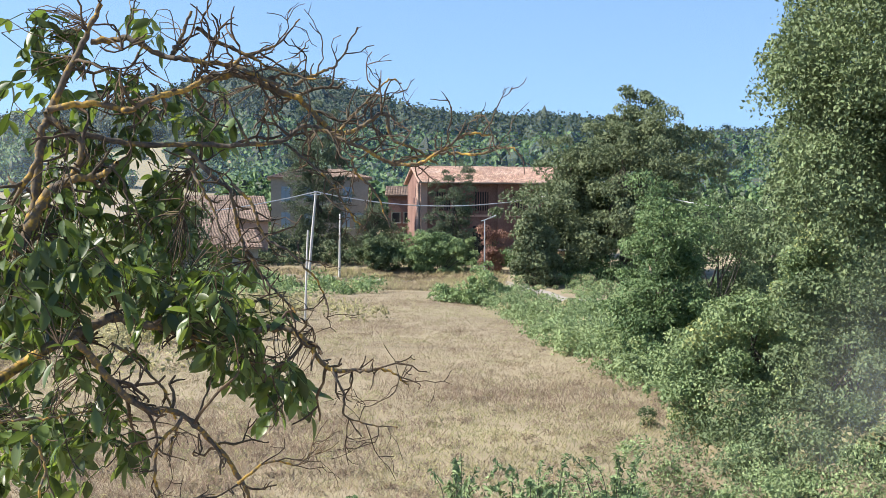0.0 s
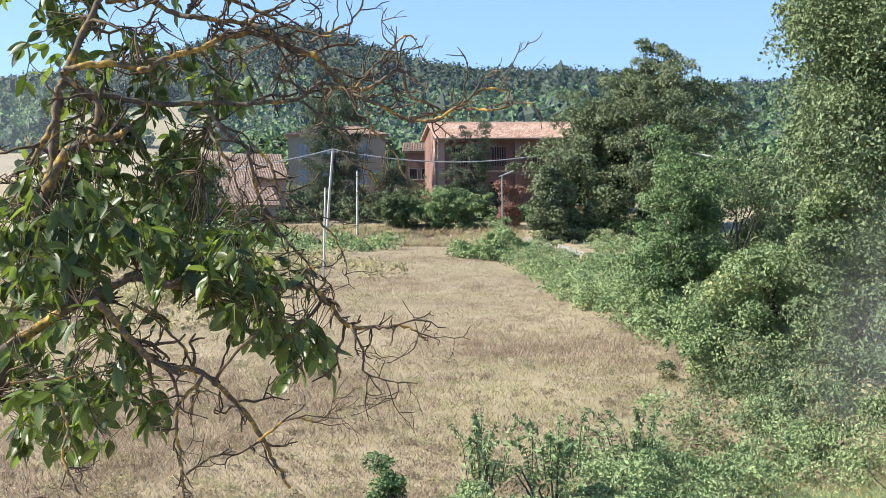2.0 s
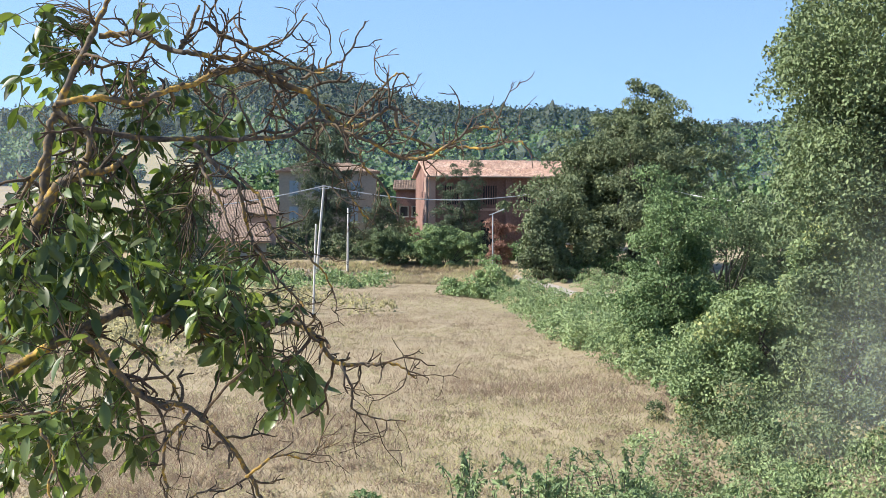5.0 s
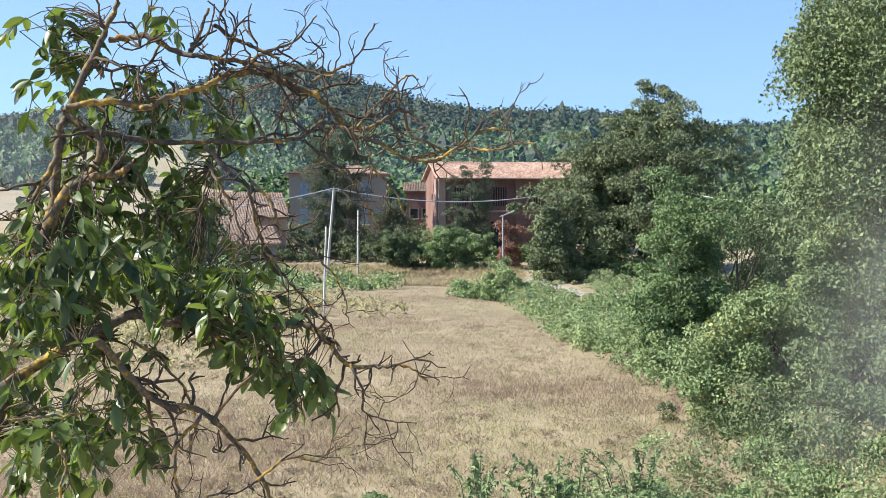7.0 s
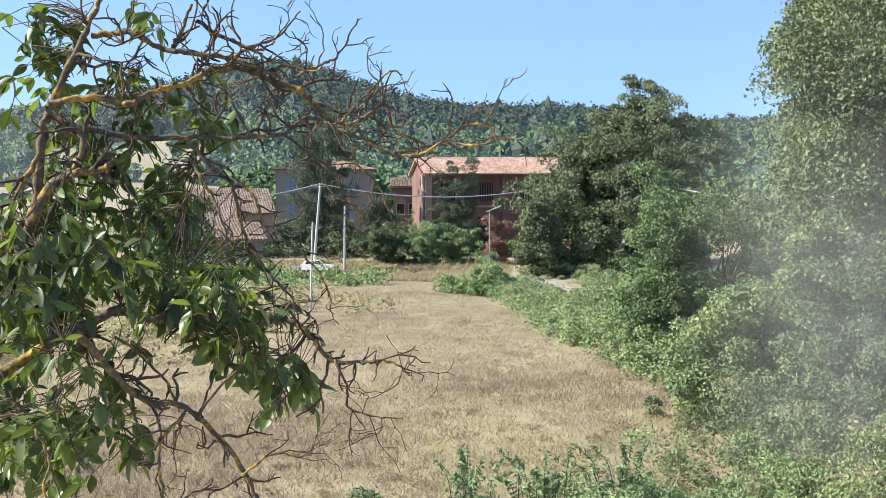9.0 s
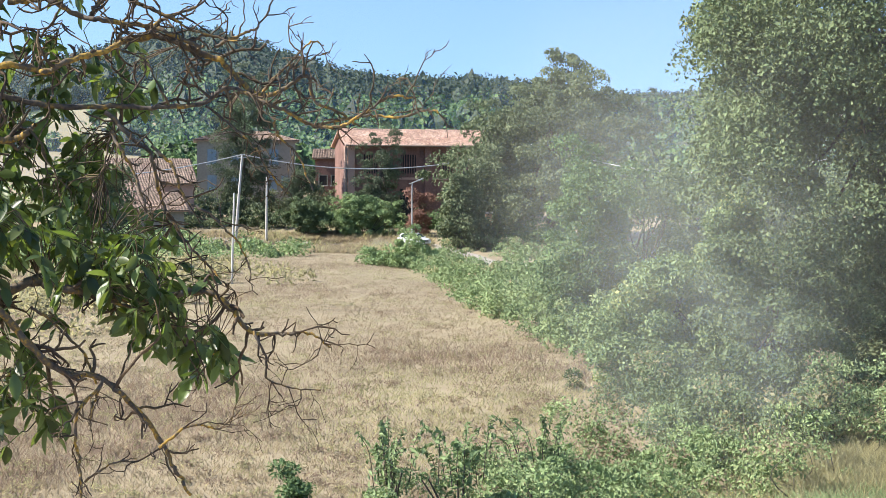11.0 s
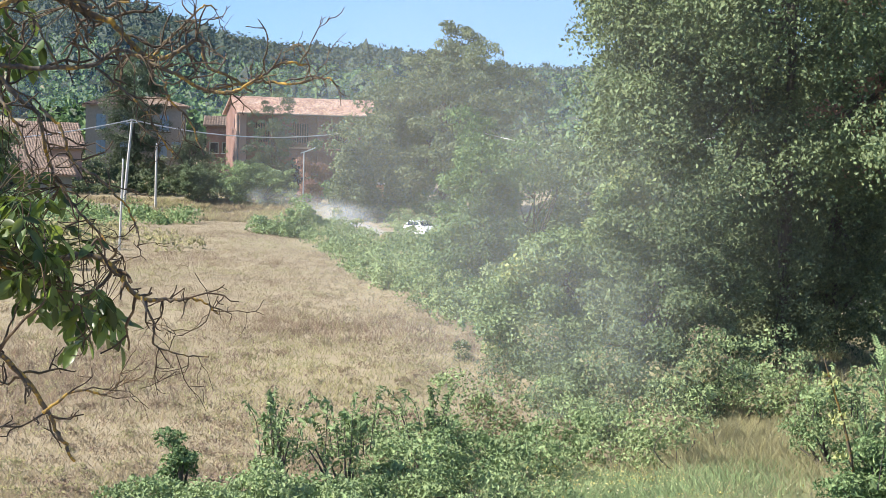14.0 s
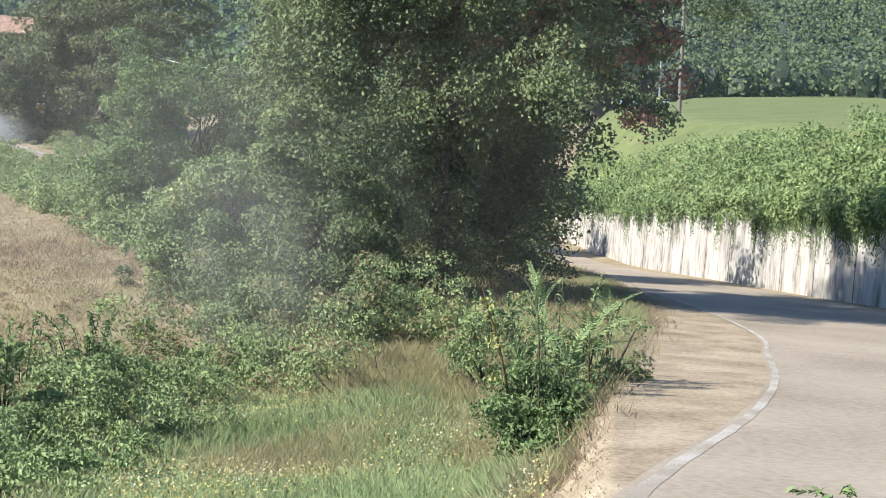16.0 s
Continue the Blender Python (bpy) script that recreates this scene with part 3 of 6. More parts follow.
# the oak beside the road
oak = tree("oak_tree", on_ground(18.5, 40), 17.0, (5.2, 6.7), M_OAK, 11, leaf=0.15, lumps=460, lump=0.95, per=430, trunk=0.19, low=0.13, label="large oak with a dense crown beside the road", extra=(M_YELLOWLEAF, 0.05))


def oak_bough():
    """A long side limb of the oak with rusty, drying leaves over the road."""
    r = np.random.default_rng(27)
    o = np.array(oak.matrix_basis.translation)
    p = spline([at(18.7, 0, 40), at(21, 2.2, 39), at(23.5, 3.4, 38), at(26.2, 2.6, 37)], 8) - o
    paths = [(p, np.linspace(0.11, 0.03, len(p)))]
    cs = []
    for k in range(46):
        q = p[r.integers(6, len(p))]
        e = q + r.normal(size=3) * np.array([1.1, 0.9, 1.3])
        cs.append(e)
        paths.append((spline([q, (q + e) / 2 + r.normal(size=3) * 0.15, e], 4), np.linspace(0.025, 0.006, 9)))
    cs = np.array(cs)
    part("bough", tube(paths, 6), M_TRUNK, oak)
    part("bough_leaves", blob_leaves(r, cs[:26], np.full(26, 0.5), 95, "leaves", 0.15), M_REDLEAF, oak, "drying red-brown leaves")
    part("bough_leaves", blob_leaves(r, cs[14:], np.full(32, 0.55), 110, "leaves", 0.15), M_OAK, oak)
    cs = np.array([at(r.uniform(12.2, 15.5), r.uniform(0.5, 6.5), r.uniform(37, 41)) for _ in range(70)]) - o
    part("bough_leaves", blob_leaves(r, cs, 0.8 * r.uniform(0.6, 1.15, 70), 420, "leaves", 0.11, up=0.4), M_OAK, oak)


oak_bough()
tree("oak_tree", on_ground(20.3, 56), 8.6, (3.6, 3.4), M_OAK, 29, leaf=0.25, lumps=100, lump=1.1, per=150, trunk=0.2, low=0.05, label="second oak standing behind the first along the road")
tree("field_maple", on_ground(7.8, 58), 6.7, (1.85, 1.9), M_HEDGE, 12, leaf=0.16, lumps=84, lump=0.62, per=330, trunk=0.12, low=-0.02, label="bushy young maple at the meadow edge")
tree("evergreen_oak", on_ground(6.4, 166), 18.3, (9.7, 7.6), M_DARKTREE, 13, leaf=0.4, lumps=260, lump=1.4, per=210, trunk=0.5, low=0.0, label="broad dark evergreen oak near the barn")
tree("evergreen_oak", on_ground(4.5, 167), 13.6, (3.6, 3.0), M_DARKTREE, 76, leaf=0.4, lumps=90, lump=1.2, per=170, trunk=0.25, low=0.0, label="dark evergreen oak crowding the end of the barn")
tree("evergreen_oak", on_ground(3.3, 160), 8.8, (2.6, 2.4), M_DARKTREE, 14, leaf=0.4, lumps=80, lump=1.0, per=150, trunk=0.25, low=-0.05, label="narrow dark tree beside the barn yard")
tree("evergreen_oak", on_ground(7.0, 168), 19.7, (3.4, 2.8), M_DARKTREE, 71, leaf=0.45, lumps=64, lump=1.0, per=120, trunk=0.2, low=0.5, label="tall top rising out of the evergreen oaks")
tree("evergreen_oak", on_ground(5.8, 168), 17.4, (1.8, 1.8), M_DARKTREE, 72, leaf=0.5, lumps=22, lump=0.8, per=100, trunk=0.2, low=0.5, label="slender top beside the evergreen oaks")
tree("young_elm", on_ground(14.3, 92), 9.5, (4.4, 3.5), M_OAK, 73, leaf=0.35, lumps=80, lump=1.2, per=150, trunk=0.2, low=0.0, label="elm standing beyond the oak along the farm road")
tree("young_elm", on_ground(11.6, 105), 8.0, (3.6, 3.5), M_OAK, 74, leaf=0.35, lumps=70, lump=1.2, per=150, trunk=0.2, low=0.0, label="elm behind the thicket on the farm road")
tree("young_elm", on_ground(17.5, 80), 8.5, (4.4, 3.5), M_OAK, 75, leaf=0.35, lumps=80, lump=1.2, per=150, trunk=0.2, low=0.0, label="elm standing behind the oak")
tree("conifer", on_ground(-4.45, 186), 17.2, (3.3, 2.8), M_PINE, 15, leaf=0.4, lumps=150, lump=0.9, per=120, trunk=0.2, low=0.05, label="tall dark conifer in front of the house", aspect=0.3)
tree("conifer", on_ground(0.35, 179), 10.6, (2.9, 2.2), M_PINE, 16, leaf=0.4, lumps=80, lump=0.8, per=110, trunk=0.2, low=0.05, label="dark conifer growing against the barn front", aspect=0.3)
tree("conifer", on_ground(-2.45, 182), 7.0, (2.4, 2.2), M_PINE, 17, leaf=0.4, lumps=60, lump=0.9, per=110, trunk=0.18, low=0.0, label="low dark conifer behind the hedge", aspect=0.3)
tree("red_leaved_tree", on_ground(1.75, 170), 5.6, (1.5, 1.4), M_REDLEAF, 18, leaf=0.3, lumps=34, lump=0.7, per=110, trunk=0.08, low=0.05, label="small red-leaved tree in the barn yard")
tree("evergreen_oak", on_ground(-9.8, 140), 9.0, (3.6, 3.0), M_DARKTREE, 19, leaf=0.42, lumps=60, lump=1.2, per=150, trunk=0.25, low=0.0, label="dark round tree beside the low farmhouses")
tree("young_elm", on_ground(12.7, 46), 6.6, (0.95, 1.0), M_BRAMBLE, 20, leaf=0.13, lumps=90, lump=0.42, per=200, trunk=0.1, low=0.0, label="slender yellow-green elm in the thicket", extra=(M_YELLOWLEAF, 0.5))
tree("young_elm", on_ground(9.7, 66), 6.4, (2.2, 2.2), M_OAK, 21, leaf=0.18, lumps=60, lump=0.8, per=220, trunk=0.1, low=0.0, label="young elm with olive foliage behind the thicket")
tree("young_elm", on_ground(10.9, 42), 3.9, (2.1, 2.0), M_BRAMBLE, 22, leaf=0.13, lumps=75, lump=0.66, per=440, trunk=0.1, low=-0.05, label="bushy elm at the foot of the oak", extra=(M_YELLOWLEAF, 0.1))
tree("young_elm", on_ground(14.2, 37.5), 4.4, (2.4, 1.9), M_OAK, 23, leaf=0.13, lumps=62, lump=0.6, per=440, trunk=0.09, low=-0.05, label="leafy elm scrub under the oak")
tree("ivy_clad_tree", on_ground(20.2, 43), 6.8, (2.0, 2.0), M_DARKTREE, 24, leaf=0.13, lumps=100, lump=0.75, per=240, trunk=0.15, low=-0.05, label="dark ivy-smothered tree in the oak's shade")
tree("ivy_clad_tree", on_ground(18.5, 38.9), 4.6, (1.0, 0.7), M_DARKTREE, 26, leaf=0.13, lumps=40, lump=0.5, per=160, trunk=0.06, low=-0.05, label="ivy climbing round the foot of the oak")
tree("ivy_clad_tree", on_ground(18.3, 45), 5.5, (2.6, 2.0), M_DARKTREE, 25, leaf=0.17, lumps=80, lump=0.8, per=170, trunk=0.15, low=-0.05, label="dark ivy thicket behind the oak trunk")


def thicket(name, line, wide, high, mat, seed, n, lump, per, leaf, label, cat="bramble", extra=None, ground_z=True):
    """Tangled growth along a line of bearings and distances, as one mass of leaves."""
    rng = np.random.default_rng(seed)
    p = spline([at(a, 0, d) for a, d in line], 30)
    k = rng.integers(0, len(p), n)
    x, y = (p[k, i] + rng.normal(size=n).clip(-1.6, 1.6) * wide * 0.5 for i in (0, 1))
    hump = 0.62 + 0.7 * np.sin(x * 1.7 / wide + 2.2 * np.sin(y * 1.1 / wide + seed)) * np.sin(y * 2.3 / wide + seed * 1.3)
    z = height(x, y) + rng.uniform(0.05, 1, n) ** 1.5 * high * hump.clip(0.08, 1.35)
    top = empty(name, (float(p[0, 0]), float(p[0, 1]), ground_at(p[0, 0], p[0, 1])))
    o = np.array([p[0, 0], p[0, 1], ground_at(p[0, 0], p[0, 1])])
    cs, rs = np.column_stack([x, y, z]) - o, lump * rng.uniform(0.5, 1.3, n)
    stems = [(spline([(c[0] + rng.normal() * 0.3, c[1], height(np.array([c[0] + o[0]]), np.array([c[1] + o[1]]))[0] - o[2] - 0.1), (c[0] + rng.normal() * 0.2, c[1], c[2] * 0.6), c], 3), np.linspace(0.013, 0.005, 7)) for c in cs[:40]]
    tagged(part("stem_mass", tube(stems, 5), M_TRUNK, top), kind="stuff")
    part("foliage", blob_leaves(rng, cs, rs, int(per * 1.15), "foliage", leaf * 0.8, up=0.5), mat, top)
    if extra:
        k = rng.choice(n, int(n * extra[1]), replace=False)
        part("foliage", blob_leaves(rng, cs[k], rs[k] * 1.03, per // 2, "foliage", leaf, up=0.5), extra[0], top)
    return tagged(top, label, cat)


thicket("bramble_bank", [(2.5, 122), (3.5, 104), (4.6, 88), (5.7, 76), (7.0, 66)], 3.4, 1.15, M_BRAMBLE, 31, 460, 0.55, 130, 0.18, "green bramble bank between meadow and farm road", extra=(M_STRAW_G, 0.1))
thicket("bramble_bank", [(6.2, 66), (7.1, 60), (8.2, 55), (9.6, 50)], 2.2, 1.5, M_BRAMBLE, 32, 150, 0.5, 150, 0.16, "dense scrub at the edge of the meadow")
thicket("bramble_bank", [(9.5, 44), (11.5, 37), (13.6, 33), (16, 31)], 2.4, 1.3, M_OAK, 33, 170, 0.42, 180, 0.11, "bramble and scrub below the oak", extra=(M_STRAW_G, 0.2))
thicket("bramble_bank", [(5.0, 93), (5.6, 89), (6.4, 85)], 1.8, 2.1, M_BRAMBLE, 77, 70, 0.5, 130, 0.17, "taller bramble mound beside the farm road")
thicket("bramble_bank", [(6.3, 110), (7.0, 106), (7.8, 104), (9, 100)], 2.0, 1.9, M_BRAMBLE, 48, 110, 0.6, 150, 0.18, "tall bramble screening the farm road")
thicket("bramble_bank", [(4.0, 163), (4.9, 158), (5.6, 150), (6.6, 140)], 3.6, 1.0, M_BRAMBLE, 35, 130, 0.6, 130, 0.2, "grassy mound behind the farm road", extra=(M_STRAW, 0.3))
thicket("bramble_bank", [(-17, 100), (-12, 110), (-8, 124), (-5, 140)], 9, 1.8, M_SHRUB, 36, 170, 1.0, 110, 0.35, "green scrub along the far side of the meadow")
thicket("bramble_bank", [(-18, 66), (-13, 74), (-9, 92), (-6, 110)], 12, 0.5, M_STRAW_G, 37, 150, 0.9, 90, 0.3, "patch of greener growth in the meadow")
thicket("elder_shrubs", [(-2.8, 21.6), (0, 21.4), (3, 22), (6, 23.6), (8.5, 26.2)], 1.7, 0.8, M_BRAMBLE, 38, 190, 0.32, 190, 0.08, "low leafy elder and bramble below the bank", cat="shrub", extra=(M_SHRUB, 0.4))
thicket("bramble_bank", [(8.5, 62), (10, 54), (13, 49), (17, 47)], 4.0, 1.9, M_BRAMBLE, 49, 190, 0.7, 130, 0.17, "undergrowth between the maple and the oak")
thicket("bramble_bank", [(6.9, 130), (7.8, 126), (9, 122), (10.5, 120)], 3.0, 2.2, M_SHRUB, 50, 120, 0.8, 110, 0.24, "hedgerow growth along the bend of the farm road")
thicket("bramble_bank", [(1.3, 150), (2.1, 146), (2.6, 140), (3.0, 132)], 1.8, 1.1, M_BRAMBLE, 34, 90, 0.5, 120, 0.2, "low growth on the near edge of the farm road", extra=(M_STRAW_G, 0.3))
thicket("elder_shrubs", [(5, 27.5), (8, 28.5), (11, 29), (13.5, 28)], 2.4, 1.1, M_BRAMBLE, 39, 150, 0.36, 150, 0.085, "low scrub on the slope under the oak", cat="shrub", extra=(M_STRAW, 0.22))
thicket("elder_shrubs", [(14.5, 32), (17.0, 31.5), (19.0, 31), (21.8, 29)], 1.6, 1.5, M_BRAMBLE, 40, 110, 0.32, 130, 0.08, "pale leafy scrub beside the verge", cat="shrub", extra=(M_STRAW, 0.4))
thicket("elder_shrubs", [(-4, 19), (-1, 18.5), (2, 19), (5.5, 20.5)], 1.6, 0.35, M_SHRUB, 43, 170, 0.28, 130, 0.09, "low green undergrowth at the foot of the bank", cat="shrub")
thicket("garden_shrubs", [(-19, 190), (-15, 188), (-11.5, 186), (-9, 184)], 6.0, 3.6, M_SHRUB, 46, 150, 1.3, 110, 0.45, "orchard greenery beside the farm buildings", cat="shrub")
thicket("garden_shrubs", [(-9, 177), (-7, 177), (-5, 178), (-3.2, 177)], 3.0, 2.6, M_DARKTREE, 44, 120, 0.9, 110, 0.35, "dark garden shrubs before the farmhouse", cat="shrub")
thicket("garden_shrubs", [(-1.5, 178), (0.5, 179), (2.5, 178), (4.5, 176)], 3.0, 1.6, M_HEDGE, 45, 110, 0.8, 110, 0.35, "garden greenery along the barn front", cat="shrub")
thicket("garden_shrubs", [(3.6, 164), (5.2, 162), (7, 160), (9, 158)], 3.0, 2.4, M_HEDGE, 47, 120, 0.9, 100, 0.3, "undergrowth at the foot of the evergreen oaks", cat="shrub")
thicket("garden_shrubs", [(-7.6, 197), (-5, 193), (-2.6, 191), (-1.3, 191)], 2.5, 3.2, M_DARKTREE, 42, 140, 0.9, 90, 0.35, "dark shrubs between the farmhouse and the barn", cat="shrub")
thicket("bramble_bank", [(0.1, 123), (0.9, 121), (1.7, 120)], 1.7, 2.5, M_SHRUB, 41, 90, 0.5, 110, 0.26, "round green bush by the farm road", cat="bush")

shrub("elder_bush", on_ground(3.3, 23.6), (0.6, 0.5, 1.2), M_BRAMBLE, 51, leaf=0.085, lumps=10, lump=0.17, per=25, sprigs=16, reach=0.6, label="upright green elder with serrated leaves", cat="shrub")
shrub("elder_bush", on_ground(0.6, 23.8), (0.5, 0.4, 1.1), M_BRAMBLE, 52, leaf=0.085, lumps=10, lump=0.17, per=25, sprigs=14, reach=0.6, label="upright green elder in the scrub", cat="shrub")
shrub("elder_bush", on_ground(6.3, 25.5), (0.65, 0.6, 1.1), M_BRAMBLE, 53, leaf=0.085, lumps=10, lump=0.17, per=25, sprigs=13, reach=0.6, label="leafy elder in the scrub", cat="shrub")
shrub("ivy_stump", on_ground(-2.7, 23.4), (0.32, 0.3, 0.95), M_HEDGE, 54, leaf=0.08, lumps=20, lump=0.18, per=110, label="dark ivy clump over a stump", cat="ivy")
shrub("roadside_bush", on_ground(22.5, 18.9), (0.95, 0.8, 1.15), M_HEDGE, 55, leaf=0.065, lumps=90, lump=0.22, per=130, sprigs=10, reach=0.4, label="dense dark green wild bush on the verge edge", extra=(M_SHRUB, 0.5))
shrub("roadside_bush", on_ground(23.6, 20.5), (0.95, 0.7, 1.3), M_BRAMBLE, 56, leaf=0.07, lumps=48, lump=0.22, per=90, sprigs=14, reach=0.7, label="arching feathery bush beside the verge", extra=(M_STRAW_G, 0.4))
shrub("roadside_bush", on_ground(20.6, 26.5), (0.9, 0.7, 1.5), M_BRAMBLE, 85, leaf=0.08, lumps=46, lump=0.26, per=80, sprigs=12, reach=0.4, label="pale green willow-like shrub in the dry grass")
shrub("roadside_bush", on_ground(34.6, 6.2), (0.22, 0.25, 1.2), M_SHRUB, 57, leaf=0.04, lumps=4, lump=0.07, per=10, sprigs=5, reach=0.25, label="thin leafy twigs at the near road edge")
shrub("clipped_hedge", on_ground(-0.2, 172), (3.5, 2.0, 4.1), M_SHRUB, 58, leaf=0.28, lumps=260, lump=0.6, per=100, label="rounded laurel hedge in front of the barn", cat="hedge")
shrub("clipped_hedge", on_ground(-2.15, 172.5), (2.9, 1.8, 3.5), M_OAK, 59, leaf=0.28, lumps=170, lump=0.55, per=100, label="lower dark hedge in front of the house", cat="hedge")


def pinnate(name, foot, stem, fronds, reach, mat, seed, label, spreading=0.7):
    """Feathery shoots: an upright stem whose fronds bear pairs of narrow leaflets."""
    r = np.random.default_rng(seed)
    top = empty(name, foot)
    sway = r.normal(size=2) * 0.08
    sp = spline([(0, 0, -0.1), (sway[0] * 0.4, sway[1] * 0.4, stem * 0.55), (sway[0], sway[1], stem)], 8)
    part("stem", tube([(sp, np.linspace(0.014, 0.005, len(sp)))], 6), M_TWIG, top)
    for i in range(fronds):
        v = []
        b = sp[int(len(sp) * (0.45 + 0.54 * i / max(1, fronds - 1)))]
        a = i * 2.4 + r.uniform(-0.5, 0.5)
        steep = spreading * (1.15 - 0.75 * i / fronds)
        d = np.array([math.cos(a) * steep, math.sin(a) * steep, 1.05 - steep * 0.45])
        L = reach * r.uniform(0.7, 1.15)
        e = b + d / np.linalg.norm(d) * L - np.array([0, 0, 0.12 * L])
        q = spline([b, (b + e) / 2 + np.array([0, 0, 0.11 * L]), e], 7)
        rib = tube([(q, np.linspace(0.005, 0.0018, len(q)))], 4)
        rv = np.array([tuple(c.co) for c in rib.vertices])
        rf = np.array([tuple(f.vertices) for f in rib.polygons])
        for k in range(3, len(q)):
            ax = q[k] - q[k - 1]
            ax = ax / np.linalg.norm(ax)
            side = np.cross(ax, (0, 0, 1.0))
            side = side / (np.linalg.norm(side) + 1e-6)
            up = np.cross(side, ax)
            for sg in (-1, 1):
                w = L * 0.2 * (1.05 - 0.55 * k / len(q)) * r.uniform(0.85, 1.15)
                n = side * sg * 0.9 + ax * 0.45 - up * 0.15 + r.normal(size=3) * 0.08
                n = n / np.linalg.norm(n)
                v.append([q[k], q[k] + n * w * 0.5 + ax * w * 0.17, q[k] + n * w, q[k] + n * w * 0.5 - ax * w * 0.17])
        leaflets = np.arange(4 * len(v)).reshape(-1, 4) + len(rv)
        tagged(part("frond", arrays("frond", np.vstack([rv, np.array(v).reshape(-1, 3)]), np.vstack([rf, leaflets])), mat, top), kind="stuff")
    return tagged(top, label, "shoot")


pinnate("feathery_shoot", on_ground(22.3, 18.6, 0.7), 1.4, 15, 0.42, M_SHRUB, 86, "tall feathery yellow-green shoot rising from the bush", 0.55)
pinnate("feathery_shoot", on_ground(23.1, 19.1, 0.7), 0.45, 9, 0.62, M_SHRUB, 87, "arching feathery green shoot over the verge", 1.1)
pinnate("feathery_shoot", on_ground(24.0, 19.8, 0.6), 0.5, 10, 0.7, M_SHRUB, 88, "spreading feathery shoot beside the verge", 1.15)
pinnate("feathery_shoot", on_ground(24.6, 20.6, 0.5), 0.5, 8, 0.6, M_BRAMBLE, 89, "pale feathery shoot leaning over the road edge", 1.1)
pinnate("feathery_shoot", on_ground(21.5, 19.2, 0.8), 0.6, 7, 0.35, M_SHRUB, 91, "short upright green shoot in the bush", 0.5)


def leaning_branch():
    a, b = on_ground(21.5, 19.0, 0.2), at(20.0, -6.7, 18.8)
    o = empty("leaning_branch", a)
    q = spline([(0, 0, -0.25), (b - a) * 0.45 + Vector((0.05, 0, 0.1)), b - a], 8)
    part("limb", tube([(q, np.linspace(0.03, 0.009, len(q)))], 7), M_BARK, o)
    r = np.random.default_rng(92)
    c = q[[8, 10, 11, 13, 15]] + r.normal(size=(5, 3)) * 0.06
    part("leaves", blob_leaves(r, c, np.full(5, 0.1), 26, "leaves", 0.065), M_YELLOWLEAF, o)
    tagged(o, "broken leaning branch with a few yellow-green leaves", "branch")


leaning_branch()


def wall_ivy():
    """Growth on top of the retaining wall and strands that hang over its face."""
    rng = np.random.default_rng(61)
    p = spline([(x, y, h) for (x, y), h in zip(WALL, HIGH)], 40)
    z = height(p[:, 0], p[:, 1])
    top = empty("wall_creeper", (float(p[60, 0]) + 1, float(p[60, 1]), float(z[60] + p[60, 2])))
    o = np.array(top.matrix_basis.translation)
    k = np.concatenate([rng.integers(0, len(p), 300), rng.integers(len(p) // 2, len(p), 120)])
    back = np.abs(rng.normal(size=420)) * 4.0 + 0.2
    lift = np.minimum(back * 0.6, 2.3) * rng.uniform(0.3, 1.25, 420)
    c = np.column_stack([p[k, 0] + back * 0.8, p[k, 1] + back * 0.6, z[k] + p[k, 2] + lift + 0.1]) - o
    part("foliage", blob_leaves(rng, c, 0.7 * rng.uniform(0.6, 1.3, 420), 190, "foliage", 0.15, up=0.6), M_SHRUB, top)
    k = rng.integers(0, len(p), 400)
    c = np.column_stack([p[k, 0] + rng.uniform(-0.35, 0.5, 400), p[k, 1] + rng.uniform(-0.2, 0.3, 400), z[k] + p[k, 2] + rng.uniform(-0.3, 0.5, 400)]) - o
    part("foliage", blob_leaves(rng, c, 0.45 * rng.uniform(0.6, 1.3, 400), 95, "foliage", 0.14, up=0.6), M_SHRUB, top)
    k = np.concatenate([rng.integers(0, len(p), 420), rng.integers(60, 260, 380)])
    drop = rng.uniform(0.15, 1.0, 800) ** 1.6 * 2.1
    c = np.column_stack([p[k, 0] - 0.06, p[k, 1] - 0.03, z[k] + p[k, 2] - drop * 0.5 + 0.15]) - o
    r = np.column_stack([np.full(800, 0.07), rng.uniform(0.05, 0.22, 800), drop * 0.55])
    part("strand_mass", blob_leaves(rng, c, r, 75, "strands", 0.10, droop=2.5, aspect=0.35), M_HEDGE, top)
    k = rng.integers(0, len(p) // 3, 60)
    c = np.column_stack([p[k, 0] - 0.1, p[k, 1] - 0.05, z[k] + p[k, 2] - 0.2]) - o
    part("dry_strand", blob_leaves(rng, c, np.column_stack([np.full(60, 0.1), np.full(60, 0.25), rng.uniform(0.3, 0.9, 60)]), 60, "strand", 0.16, droop=3, aspect=0.12), M_STRAW, top, "dry straw hanging over the wall")
    return tagged(top, "creeper and scrub spilling over the white wall", "creeper")


wall_ivy()


